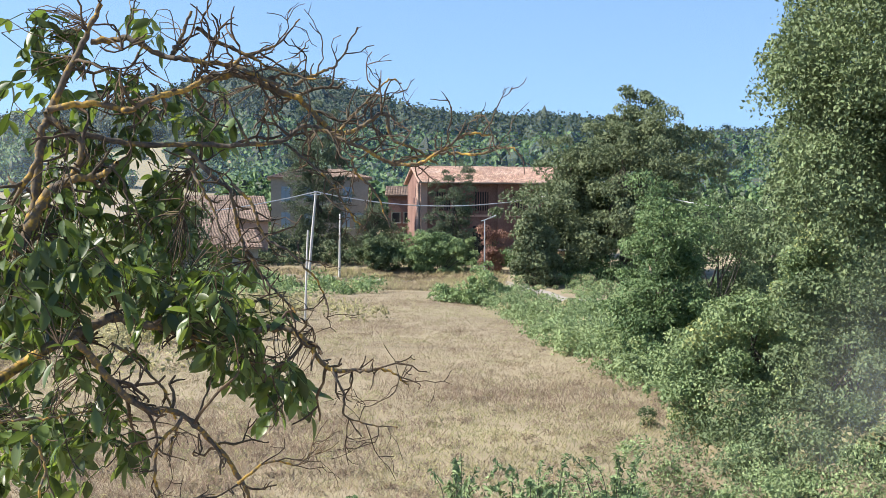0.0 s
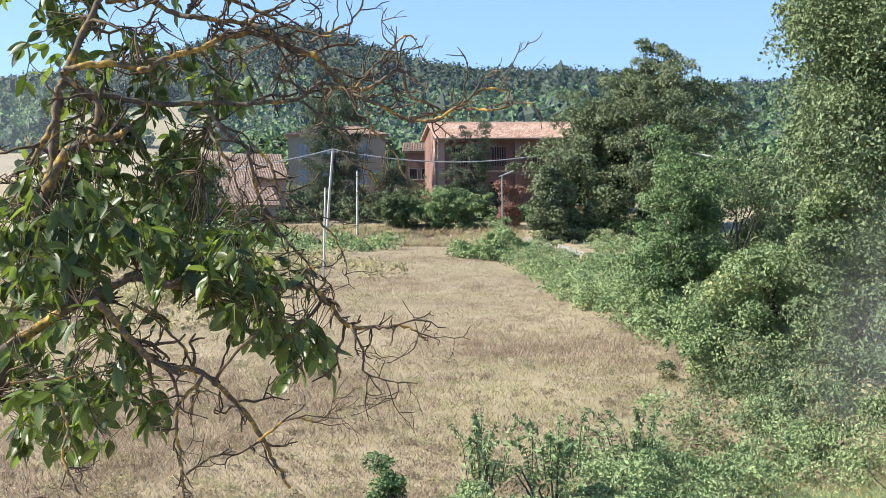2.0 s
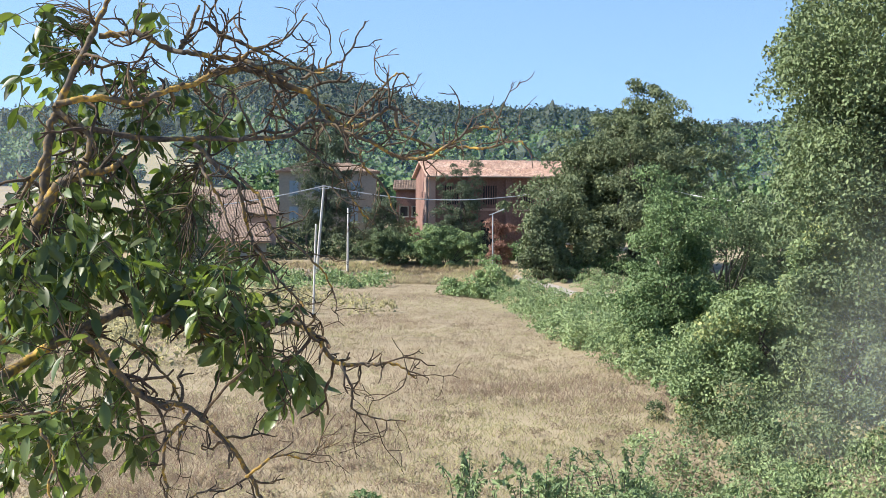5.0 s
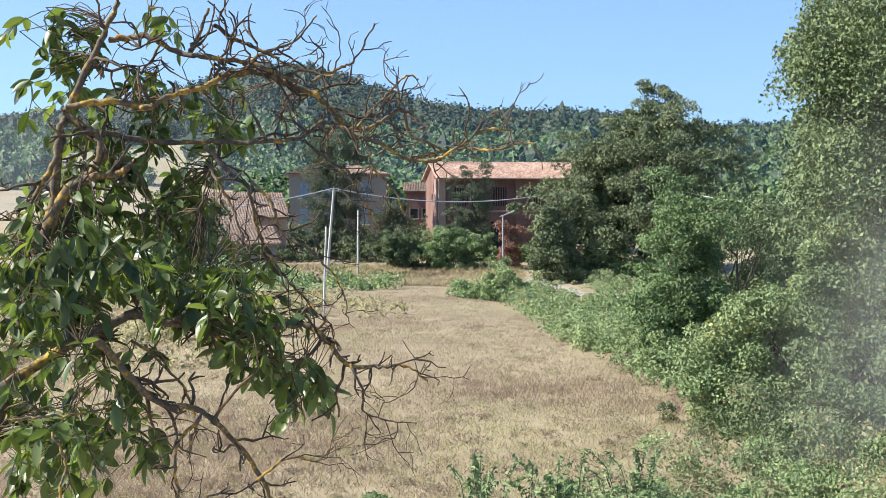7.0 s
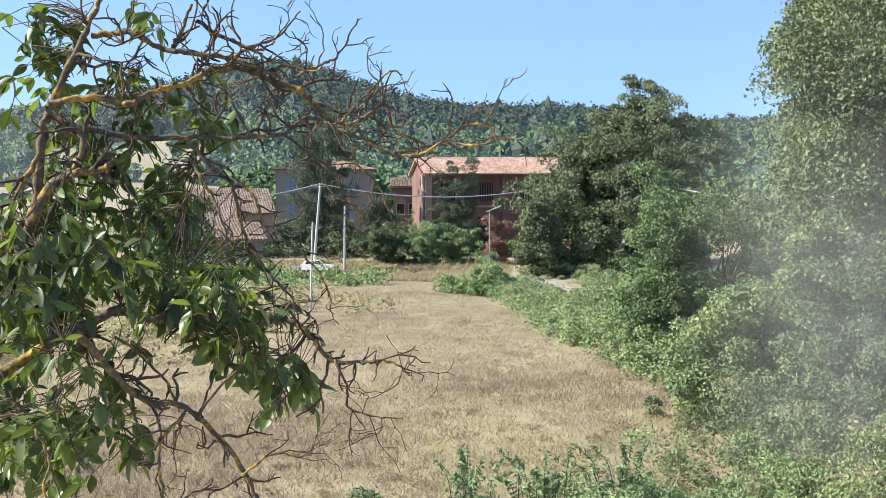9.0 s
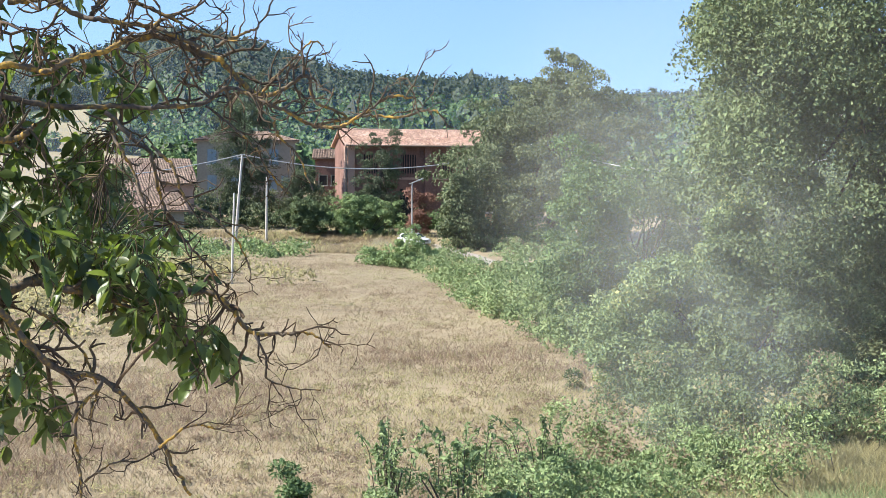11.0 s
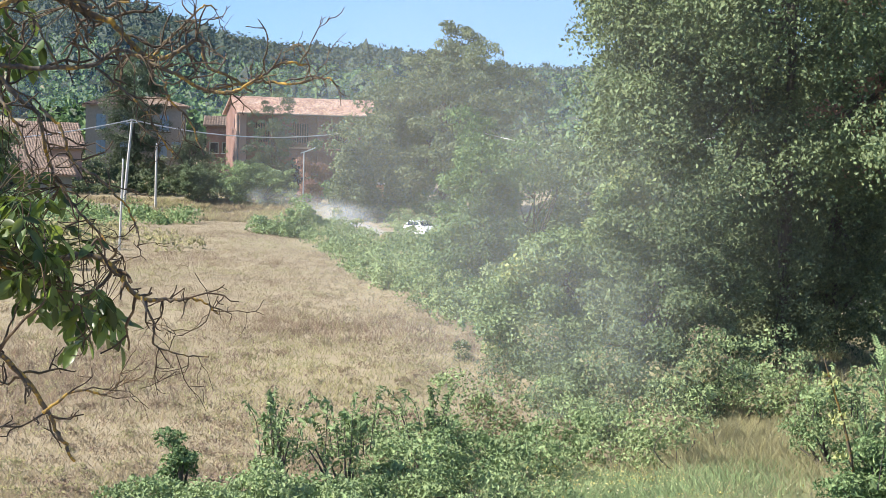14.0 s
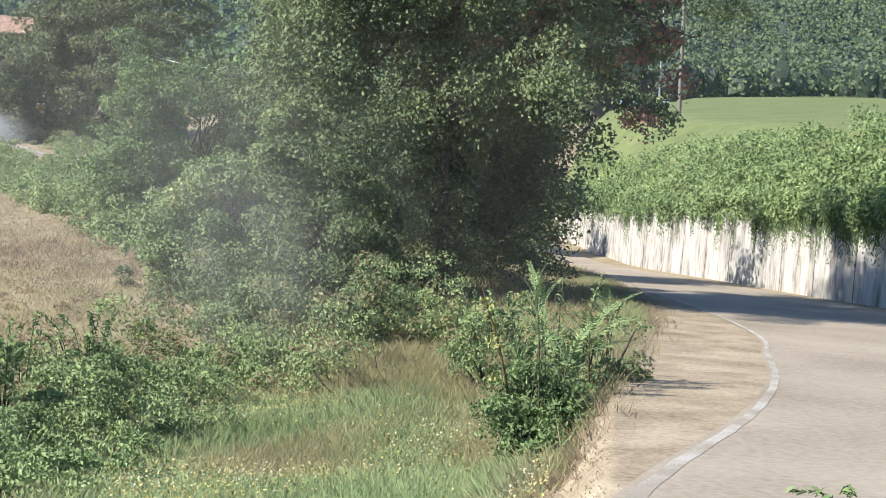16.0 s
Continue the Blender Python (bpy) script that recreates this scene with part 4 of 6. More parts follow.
# ---- grasses ----
def tufts(name, x, y, z, tall, wide, blades, rng, mat, label, cat="grass", spread=0.06):
    n = len(x)
    k = np.repeat(np.arange(n), blades)
    a = rng.uniform(0, 6.283, len(k))
    lean = rng.normal(size=(len(k), 2)) * 0.75
    h = (tall * rng.uniform(0.5, 1.3, n))[k] * rng.uniform(0.6, 1.1, len(k))
    base = np.column_stack([x[k], y[k], z[k]]) + np.column_stack([rng.normal(size=(len(k), 2)) * (wide * 2.2 + spread), np.full(len(k), -0.02)])
    side = np.column_stack([np.cos(a), np.sin(a), np.zeros(len(k))]) * wide
    tip = base + np.column_stack([lean * h[:, None], h])
    v = np.stack([base - side, base + side, tip + side * 0.25, tip - side * 0.25], 1)
    return tagged(part(name, arrays(name, v, np.arange(4 * len(k)).reshape(-1, 4)), mat), label, cat, kind="stuff")


def scatter(rng, n, y0, y1, d0, d1, power=1.0):
    yaw = rng.uniform(y0, y1, n)
    d = d0 + (d1 - d0) * rng.uniform(0, 1, n) ** power
    x, y = d * np.sin(np.radians(yaw)), d * np.cos(np.radians(yaw))
    return x, y, height(x, y)


rng = np.random.default_rng(70)
x, y, z = scatter(rng, 42000, -17, 10, 20, 152, 1.45)
d = np.hypot(x, y)
yawd = np.degrees(np.arctan2(x, y))
keep0 = (yawd < 0.5 + rng.normal(size=len(d)) * 1.5) | (d > 24 + rng.normal(size=len(d)))
edge = np.interp(d, [20, 52, 60, 75, 100, 120, 150], [12, 9.4, 6.6, 4.8, 3.2, 2.2, 0.8])
keep = (yawd < edge) & keep0
x, y, z = x[keep], y[keep], z[keep]
patch = np.sin(x * 0.31 + 2 * np.sin(y * 0.07)) + np.sin(y * 0.19 + x * 0.05) + rng.normal(size=len(x)) * 0.7
g = patch > 0.75
tufts("meadow_grass", x[~g], y[~g], z[~g], 0.11, 0.011, 7, rng, M_STRAW, "dry straw-coloured meadow grass", spread=0.22)
wd = (np.sin(x * 0.43 + 3 * np.sin(y * 0.13)) + np.sin(y * 0.17 - x * 0.21) + rng.normal(size=len(x)) * 0.6 > 0.75) & (rng.uniform(size=len(x)) < 0.6)
tufts("meadow_weeds", x[wd], y[wd], z[wd], 0.22, 0.010, 7, rng, M_WEED, "patches of withered brown weeds in the meadow", "weeds", spread=0.25)
tufts("meadow_grass", x[g], y[g], z[g], 0.12, 0.012, 6, rng, M_STRAW_G, "greener tufts in the dry meadow", spread=0.2)
hx, hy, hz = scatter(rng, 2600, -16, 9.5, 21, 120, 1.7)
ok = np.degrees(np.arctan2(hx, hy)) < np.interp(np.hypot(hx, hy), [20, 52, 60, 75, 100, 120], [9, 8.5, 5.2, 3.2, 1.8, 0.8])
hc = np.column_stack([hx, hy, hz + 0.05])[ok]
hr = np.column_stack([np.hypot(hx, hy)[ok] * 0.0035 + 0.05] * 3) * rng.uniform(0.6, 1.6, (len(hc), 1)) * np.array([1.3, 1.3, 0.9])
third = rng.integers(0, 3, len(hc))
for k, (m, lab) in enumerate(((M_WEED, "withered brown herb clumps dotting the meadow"), (M_STRAW_G, "greenish herb clumps dotting the meadow"), (M_STRAW, "bleached grass tussocks dotting the meadow"))):
    q = third == k
    tagged(part("meadow_herbs", blob_leaves(rng, hc[q], hr[q], 44, "herbs", 0.075, aspect=0.35, up=0.8), m), lab, "weeds", kind="stuff")
x, y, z = scatter(rng, 30000, 3, 24.2, 12, 27, 1.0)
yawd, d = np.degrees(np.arctan2(x, y)), np.hypot(x, y)
keep = (yawd < np.interp(d, [12, 14.4, 16.5, 19, 24, 32], [19.6, 21.7, 23.2, 23.8, 24.6, 25.5]) + rng.normal(size=len(d)) * 0.4) & (yawd > 7 + rng.normal(size=len(d)) * 2.5 + np.sin(d * 1.3))
x, y, z = x[keep], y[keep], z[keep]
dry = (np.sin(x * 1.3 + 2 * np.sin(y * 0.7)) + np.sin(y * 1.1 - x * 0.4) + rng.normal(size=len(x)) * 0.6 > 1.1) | ((np.hypot(x, y) > 20.5) & (np.degrees(np.arctan2(x, y)) > 19.5 + rng.normal(size=len(x))))
tufts("verge_grass", x[~dry], y[~dry], z[~dry], 0.19, 0.010, 5, rng, M_GRASS, "lush green grass on the roadside slope", spread=0.1)
tufts("verge_straw", x[dry], y[dry], z[dry], 0.24, 0.008, 6, rng, M_STRAW_G, "patches of bleached grass on the roadside slope", spread=0.1)
yaw_s, d_s = rng.normal(18.2, 2.2, 1500), rng.normal(28.8, 1.7, 1500)
yaw_s, d_s = np.concatenate([yaw_s, rng.normal(24.2, 0.5, 110)]), np.concatenate([d_s, rng.uniform(18, 30, 110)])
x, y = d_s * np.sin(np.radians(yaw_s)), d_s * np.cos(np.radians(yaw_s))
z = height(x, y)
tufts("dry_stalks", x, y, z, 0.34, 0.008, 7, rng, M_STRAW_G, "tall dry stalks along the verge")
x, y, z = scatter(rng, 5500, -9, 2.2, 148, 173, 1.0)
b = np.sin(x * 0.5 + np.sin(y)) + rng.normal(size=len(x)) * 0.8 > 0.2
tufts("bank_grass", x[b], y[b], z[b], 0.5, 0.05, 6, rng, M_STRAW_G, "half-green grass on the bank below the hedge")
tufts("bank_grass", x[~b], y[~b], z[~b], 0.4, 0.05, 6, rng, M_STRAW, "dry grass on the bank below the hedge")
x, y, z = scatter(rng, 5000, 15, 25, 27, 66, 1.2)
keep = np.degrees(np.arctan2(x, y)) < np.interp(np.hypot(x, y), [26, 32, 41, 51, 66], [24.6, 25.4, 25.2, 24.4, 23.4])
x, y, z = x[keep], y[keep], z[keep]
tufts("verge_grass", x, y, z, 0.26, 0.012, 6, rng, M_STRAW_G, "dry and green grass along the road under the oaks")
a, b = spline(SH_L, 12), spline(ROAD_L, 12)
k, t = rng.integers(20, min(len(a), len(b)), 9000), rng.uniform(0.02, 0.98, 9000) ** 1.4
q = a[k] * (1 - t[:, None]) + b[k] * t[:, None] + rng.normal(size=(9000, 3)) * 0.14
tufts("verge_litter", q[:, 0], q[:, 1], height(q[:, 0], q[:, 1]) + 0.02, 0.022, 0.007, 5, rng, M_STRAW, "loose mown straw on the dusty verge")
lip = spline(SH_L, 12)
k = rng.integers(20, len(lip), 2600)
x, y = lip[k, 0] + rng.normal(size=2600) * 0.28 - 0.15, lip[k, 1] + rng.normal(size=2600) * 0.28
tufts("verge_straw", x, y, height(x, y), 0.16, 0.008, 8, rng, M_STRAW, "dry mown grass along the verge lip")
x, y = lip[k, 0] + rng.normal(size=2600) * 0.25 - 0.55, lip[k, 1] + rng.normal(size=2600) * 0.25 + 0.25
tufts("verge_grass", x, y, height(x, y), 0.2, 0.009, 9, rng, M_GRASS, "green grass hanging over the verge lip")
x, y, z = scatter(rng, 13000, 7, 22.8, 13, 26, 0.9)
keep = np.sin(x * 1.1 + 2 * np.sin(y * 0.6)) + np.sin(y * 0.9 - x * 0.5) + rng.normal(size=len(x)) * 0.7 > 0.35
x, y, z = x[keep], y[keep], z[keep]
m = leaves("wild_flowers", np.column_stack([x, y, z + rng.uniform(0.15, 0.35, len(x))]), 0.03, rng, aspect=0.9, up=2)
M_FLOWER = material("yellow_petal", [(0.5, 0.42, 0.08), (0.55, 0.49, 0.2), (0.62, 0.6, 0.5)], scale=1, rough=0.7, bump=0, leaf=0.3, spread=0.3)
tagged(part("wild_flowers", m, M_FLOWER), "small yellow and cream flowers in the grass", "flowers", kind="stuff")


# ---- buildings ----
def tiled(name, a, b, c, d, cols, rows, mat, parent, seed, lift=0.05):
    """A roof slope of overlapping round tiles on a deck: eave a to b, ridge d to c."""
    rng = np.random.default_rng(seed)
    a, b, c, d = (np.array(q, float) for q in (a, b, c, d))
    nrm = np.cross(b - a, d - a)
    nrm /= np.linalg.norm(nrm)
    vs, fs = [], []
    for j in range(rows):
        v0, v1 = j / rows, min(1.0, (j + 1.25) / rows)
        for i in range(cols):
            u0, u1 = i / cols, (i + 1) / cols
            h = lift * (1 + rng.uniform(-0.3, 0.6))
            o = len(vs)
            for v, up in ((v0, lift * 0.9), (v1, 0.0)):
                for u, r in ((u0, 0), (u0 * 0.65 + u1 * 0.35, 1), (u0 * 0.35 + u1 * 0.65, 1), (u1, 0)):
                    q = (a * (1 - u) + b * u) * (1 - v) + (d * (1 - u) + c * u) * v
                    vs.append(q + nrm * (0.02 + up + r * h))
            fs += [(o + k, o + k + 1, o + k + 5, o + k + 4) for k in range(3)]
    o = len(vs)
    vs += [a, b, c, d, a - nrm * 0.12, b - nrm * 0.12, c - nrm * 0.12, d - nrm * 0.12]
    fs += [(o, o + 1, o + 2, o + 3), (o + 7, o + 6, o + 5, o + 4), (o, o + 4, o + 5, o + 1), (o + 1, o + 5, o + 6, o + 2), (o + 2, o + 6, o + 7, o + 3), (o + 3, o + 7, o + 4, o)]
    return part(name, arrays(name, np.array(vs), np.array(fs)), mat, parent)


def window_unit(parent, x, z, w, h, y, shut=True):
    """A window in the front wall: frame, sill and two louvred shutters."""
    win = box("window", x, y - 0.02, z, x + w, y + 0.12, z + h, M_DARK, parent)
    bm = bmesh.new()
    for q in ((x - 0.12, z - 0.1, x, z + h + 0.1), (x + w, z - 0.1, x + w + 0.12, z + h + 0.1), (x, z + h, x + w, z + h + 0.1)):
        box_bm(bm, q[0], y - 0.06, q[1], q[2], y + 0.05, q[3])
    part("frame", bm, M_PLASTER, win)
    box("sill", x - 0.18, y - 0.16, z - 0.12, x + w + 0.18, y, z - 0.02, M_CONCRETE, win)
    if shut:
        for k in (0, 1):
            bm = bmesh.new()
            x0 = x + k * w / 2
            box_bm(bm, x0 + 0.01, y - 0.07, z, x0 + w / 2 - 0.01, y - 0.03, z + h)
            for j in range(9):
                box_bm(bm, x0 + 0.06, y - 0.1, z + 0.1 + j * h / 9.6, x0 + w / 2 - 0.06, y - 0.068, z + 0.1 + (j + 0.6) * h / 9.6)
            part("shutter", bm, M_SHUTTER, win)


def barn():
    p = on_ground(-0.8, 185)
    b = empty("barn", (p.x, p.y, 2.2), 12)
    L, D, H, R = 19.0, 8.0, 8.3, 10.1
    bm = bmesh.new()
    box_bm(bm, 0, 0.45, -1, L, D, H)
    part("wall", bm, M_BRICK, b)
    bm = bmesh.new()
    v = [bm.verts.new(q) for q in ((0, 0.02, H), (0, D, H), (0, D / 2, R - 0.15), (L, 0.02, H), (L, D, H), (L, D / 2, R - 0.15))]
    for f in ((0, 1, 2), (5, 4, 3), (0, 2, 5, 3), (2, 1, 4, 5), (1, 0, 3, 4)):
        bm.faces.new([v[i] for i in f])
    part("gable", bm, M_BRICK, b)
    for i, x in enumerate((0.0, 4.55, 9.1, 13.65, 18.2)):
        box("pier", x, 0, -1, x + 0.8, 0.45, H, M_BRICKPALE if i == 0 else M_BRICK, b, 0.02, "pale brick corner pier" if i == 0 else "")
    box("side_pier", -0.25, 0.3, -1, 0, 1.3, H - 0.2, M_BRICKPALE, b)
    box("beam", 0.8, 0.1, H - 0.5, L, 0.45, H, M_BRICK, b)
    box("string_course", 0.8, 0.36, 4.3, L, 0.45, 4.55, M_BRICKPALE, b)
    for i in range(4):
        x = 0.8 + i * 4.55
        win = box("opening", x + 1.0, 0.40, 5.0, x + 2.75, 0.46, 7.2, M_DARK, b)
        bm = bmesh.new()
        for k in range(6):
            box_bm(bm, x + 1.05 + k * 0.29, 0.36, 5.0, x + 1.15 + k * 0.29, 0.398, 7.2)
        part("lattice", bm, M_BRICK, win)
        if i != 2:
            box("doorway", x + 0.9, 0.38, -1, x + 2.85, 0.47, 3.2, M_DARK, b)
    tiled("roof", (-0.4, -0.7, H - 0.1), (L + 0.4, -0.7, H - 0.1), (L + 0.4, D / 2, R), (-0.4, D / 2, R), 88, 13, M_TILE, b, 1)
    tiled("roof", (L + 0.4, D + 0.6, H - 0.1), (-0.4, D + 0.6, H - 0.1), (-0.4, D / 2, R), (L + 0.4, D / 2, R), 40, 6, M_TILE, b, 2)
    q = np.linspace(0, 1, 40)[:, None]
    part("ridge_tiles", tube([(np.array([-0.4, D / 2, R + 0.03]) * (1 - q) + np.array([L + 0.4, D / 2, R + 0.03]) * q, 0.13 + 0.02 * np.sin(np.arange(40) * 2.1))], 8), M_TILE, b)
    part("gutter", tube([([(-0.4, -0.78, H - 0.12), (L / 2, -0.78, H - 0.13), (L + 0.4, -0.78, H - 0.15)], [0.07] * 3)], 8), M_POLEWOOD, b)
    part("downpipe", tube([([(-0.12, 0.2, H - 0.3), (-0.12, 0.2, -0.5)], [0.06, 0.06])], 8), M_POLEWOOD, b)
    return tagged(b, "long red brick barn with terracotta tiled roof", "barn")


def house():
    p = on_ground(-6.1, 206)
    b = empty("farmhouse", (p.x, p.y, 3.2), 6)
    L, D, H, R = 12.4, 10.0, 8.1, 9.5
    box("wall", 0, 0, -1, L, D, H, M_PLASTER, b)
    box("cornice", -0.3, -0.3, H - 0.02, L + 0.3, D + 0.3, H + 0.14, M_PLASTER, b)
    e = 0.45
    A, B, C, E = (-e, -e, H + 0.14), (L + e, -e, H + 0.14), (L + e, D + e, H + 0.14), (-e, D + e, H + 0.14)
    P, Q = (3.2, D / 2, R), (L - 3.6, D / 2, R)
    tiled("roof", A, B, Q, P, 56, 14, M_TILEOLD, b, 3)
    tiled("roof", B, C, Q, Q, 40, 10, M_TILEOLD, b, 4)
    tiled("roof", C, E, P, Q, 40, 8, M_TILEOLD, b, 5)
    tiled("roof", E, A, P, P, 40, 10, M_TILEOLD, b, 6)
    for z, h in ((5.2, 1.9), (1.9, 1.9)):
        for x in (1.3, 4.2, 8.9, 10.6) if z < 4 else (1.3, 4.2, 9.1):
            window_unit(b, x, z, 1.15, h, 0)
    bm = box_bm(bmesh.new(), 8.6, 5.2, R - 0.7, 9.3, 5.9, R + 0.8)
    box_bm(bm, 8.5, 5.1, R + 0.8, 9.4, 6.0, R + 0.95)
    part("chimney", bm, M_BRICKPALE, b)
    return tagged(b, "two-storey grey farmhouse with hipped roof and blue shutters", "house")


def low_house(yaw, dist, base, L, D, H, R, turn, wall, seed, label, windows=()):
    p = at(yaw, 0, dist)
    b = empty("farm_building", (p.x, p.y, base), turn)
    box("wall", 0, 0, -1.5, L, D, H, wall, b)
    bm = bmesh.new()
    v = [bm.verts.new(q) for q in ((0, 0, H), (0, D, H), (0, D / 2, R - 0.12), (L, 0, H), (L, D, H), (L, D / 2, R - 0.12))]
    for f in ((0, 1, 2), (5, 4, 3), (0, 2, 5, 3), (2, 1, 4, 5)):
        bm.faces.new([v[i] for i in f])
    part("gable", bm, wall, b)
    tiled("roof", (-0.4, -0.5, H - 0.08), (L + 0.4, -0.5, H - 0.08), (L + 0.4, D / 2, R), (-0.4, D / 2, R), max(10, int(L / 0.26)), 14, M_TILEOLD, b, seed)
    tiled("roof", (L + 0.4, D + 0.5, H - 0.08), (-0.4, D + 0.5, H - 0.08), (-0.4, D / 2, R), (L + 0.4, D / 2, R), 30, 6, M_TILEOLD, b, seed + 1)
    for x, z, w, h in windows:
        window_unit(b, x, z, w, h, 0, False)
    return tagged(b, label, "farm building")


barn()
house()
low_house(-10.1, 158, 1.4, 8.0, 9.0, 2.4, 4.6, 17, M_BRICKPALE, 21, "low farm building with a wide brown tiled roof", [(1.5, 1.0, 1.0, 1.3), (6.0, 1.0, 1.0, 1.3)])
low_house(-10.2, 176, 2.4, 12.5, 9.0, 3.6, 6.3, 17, M_BRICKPALE, 23, "stone farm building with weathered tile roof", [(2, 2, 1, 1.3)])
low_house(-9.6, 146, 1.2, 8.0, 6.0, 2.4, 3.9, 20, M_PLASTER, 25, "low shed with pinkish tile roof", [(2.5, 0.6, 1.2, 1.2)])
low_house(-1.95, 199, 3.2, 3.4, 7.0, 6.0, 7.1, 0, M_BRICK, 27, "narrow red farm building beside the barn", [(0.5, 2.6, 0.9, 1.2), (2.0, 2.6, 0.9, 1.2)])


def gate_post():
    p = on_ground(4.2, 164)
    g = empty("gate_post", p)
    M_OCHRE = material("ochre_plaster", [(0.5, 0.3, 0.16), (0.62, 0.42, 0.26)], scale=1, rough=0.9)
    box("shaft", -0.35, -0.35, -0.4, 0.35, 0.35, 3.0, M_OCHRE, g, 0.03)
    box("cap", -0.45, -0.45, 3.0, 0.45, 0.45, 3.18, M_CONCRETE, g, 0.03)
    tagged(g, "ochre plastered gate post among the trees", "gate post")


gate_post()


# ---- poles, lamp, wires ----
def pole(name, foot, top, r0, r1, mat, label, arms=True):
    h = top.z - foot.z
    o = empty(name, foot)
    t = top - foot
    part("shaft", tube([([(0, 0, -0.5), t * 0.5, t], [r0, (r0 + r1) / 2, r1])], 10), mat, o)
    if arms:
        box("crossarm", t.x - 0.55, t.y - 0.05, h - 0.35, t.x + 0.55, t.y + 0.05, h - 0.25, M_STEEL, o)
        for k in (-0.5, 0, 0.5):
            part("insulator", tube([([(t.x + k, t.y, h - 0.25), (t.x + k, t.y, h - 0.18), (t.x + k, t.y, h - 0.1)], [0.035, 0.06, 0.03])], 8), M_CONCRETE, o)
    else:
        part("cap", tube([([t, t + Vector((0, 0, 0.05)), t + Vector((0, 0, 0.08))], [r1 * 1.1, r1 * 1.05, 0.01])], 10), M_STEEL, o)
    return tagged(o, label, "pole")


T1 = at(-4.52, 1.02, 168)
pole("utility_pole", on_ground(-4.78, 168), T1, 0.17, 0.11, M_CONCRETE, "grey concrete utility pole carrying the farm's cables")
pole("steel_pole", on_ground(-3.68, 169), at(-3.66, 0.2, 169), 0.13, 0.10, M_CONCRETE, "plain pale concrete pole on the bank", False)
pole("marker_pole", on_ground(-4.9, 90), at(-4.80, -0.39, 90), 0.07, 0.05, M_CONCRETE, "thin pale pole standing in the meadow", False)
f = at(26.5, 0, 112)
f.z = 5.6
pole("utility_pole", f, at(26.42, 4.25, 112), 0.16, 0.10, M_POLEWOOD, "grey wooden utility pole above the wall")
f = at(25.78, 0, 118)
f.z = 5.6
pole("steel_pole", f, at(25.74, 3.3, 118), 0.07, 0.05, M_STEEL, "slim metal pole beside the utility pole", False)


def lamp():
    p = on_ground(1.48, 163)
    o = empty("street_lamp", p)
    h = at(1.48, 0.02, 163).z - p.z
    part("post", tube([([(0, 0, -0.4), (0, 0, h * 0.3), (0, 0, h)], [0.1, 0.08, 0.06])], 10), M_STEEL, o)
    part("arm", tube([([(-0.35, 0, h - 0.06), (0, 0, h + 0.05), (0.8, 0, h + 0.38)], [0.045] * 3)], 8), M_STEEL, o)
    hd = part("head", box_bm(bmesh.new(), -0.45, -0.14, -0.05, 0.45, 0.14, 0.06, 0.03), M_STEEL, o)
    hd.matrix_basis = pose(0.75, 0, h + 0.36, 0, -22, 0)
    part("diffuser", box_bm(bmesh.new(), -0.35, -0.11, -0.075, 0.35, 0.11, -0.052), M_CONCRETE, hd)
    tagged(o, "tall galvanised street lamp beside the farm road", "street lamp")


lamp()


def cable(a, b, sag, r, label):
    q = np.linspace(0, 1, 30)[:, None]
    p = np.array(a) * (1 - q) + np.array(b) * q
    p[:, 2] -= sag * 4 * (q * (1 - q))[:, 0]
    tagged(part("cable", tube([(p, np.full(30, r))], 6), M_CABLE), label, "cable")


cable(T1, at(6.0, 1.5, 182), 2.2, 0.06, "sagging overhead cable from the utility pole")
cable(at(6.0, 1.5, 182), at(16, 0.9, 120), 2.0, 0.05, "overhead cable passing behind the trees")
cable(T1, at(-14, 0.1, 150), 1.0, 0.055, "overhead cable running off towards the farmhouses")
cable(at(26.42, 4.2, 112), at(40, 5.2, 100), 0.8, 0.03, "thin overhead cable above the green field")
cable(at(26.42, 4.2, 112), at(16, 2.4, 120), 0.8, 0.03, "thin overhead cable behind the oak")

# hay field far off to the side of the farm
hay = part("hay_field", polar_sheet("hay_field", np.arange(-14.4, -7.5, 0.3), np.linspace(332, 480, 12), lambda x, y: hill_z(x, y) + 0.5 + np.zeros_like(x)), M_HAY)
tagged(hay, "pale mown hay field on the lower hillside", "field", kind="structure")


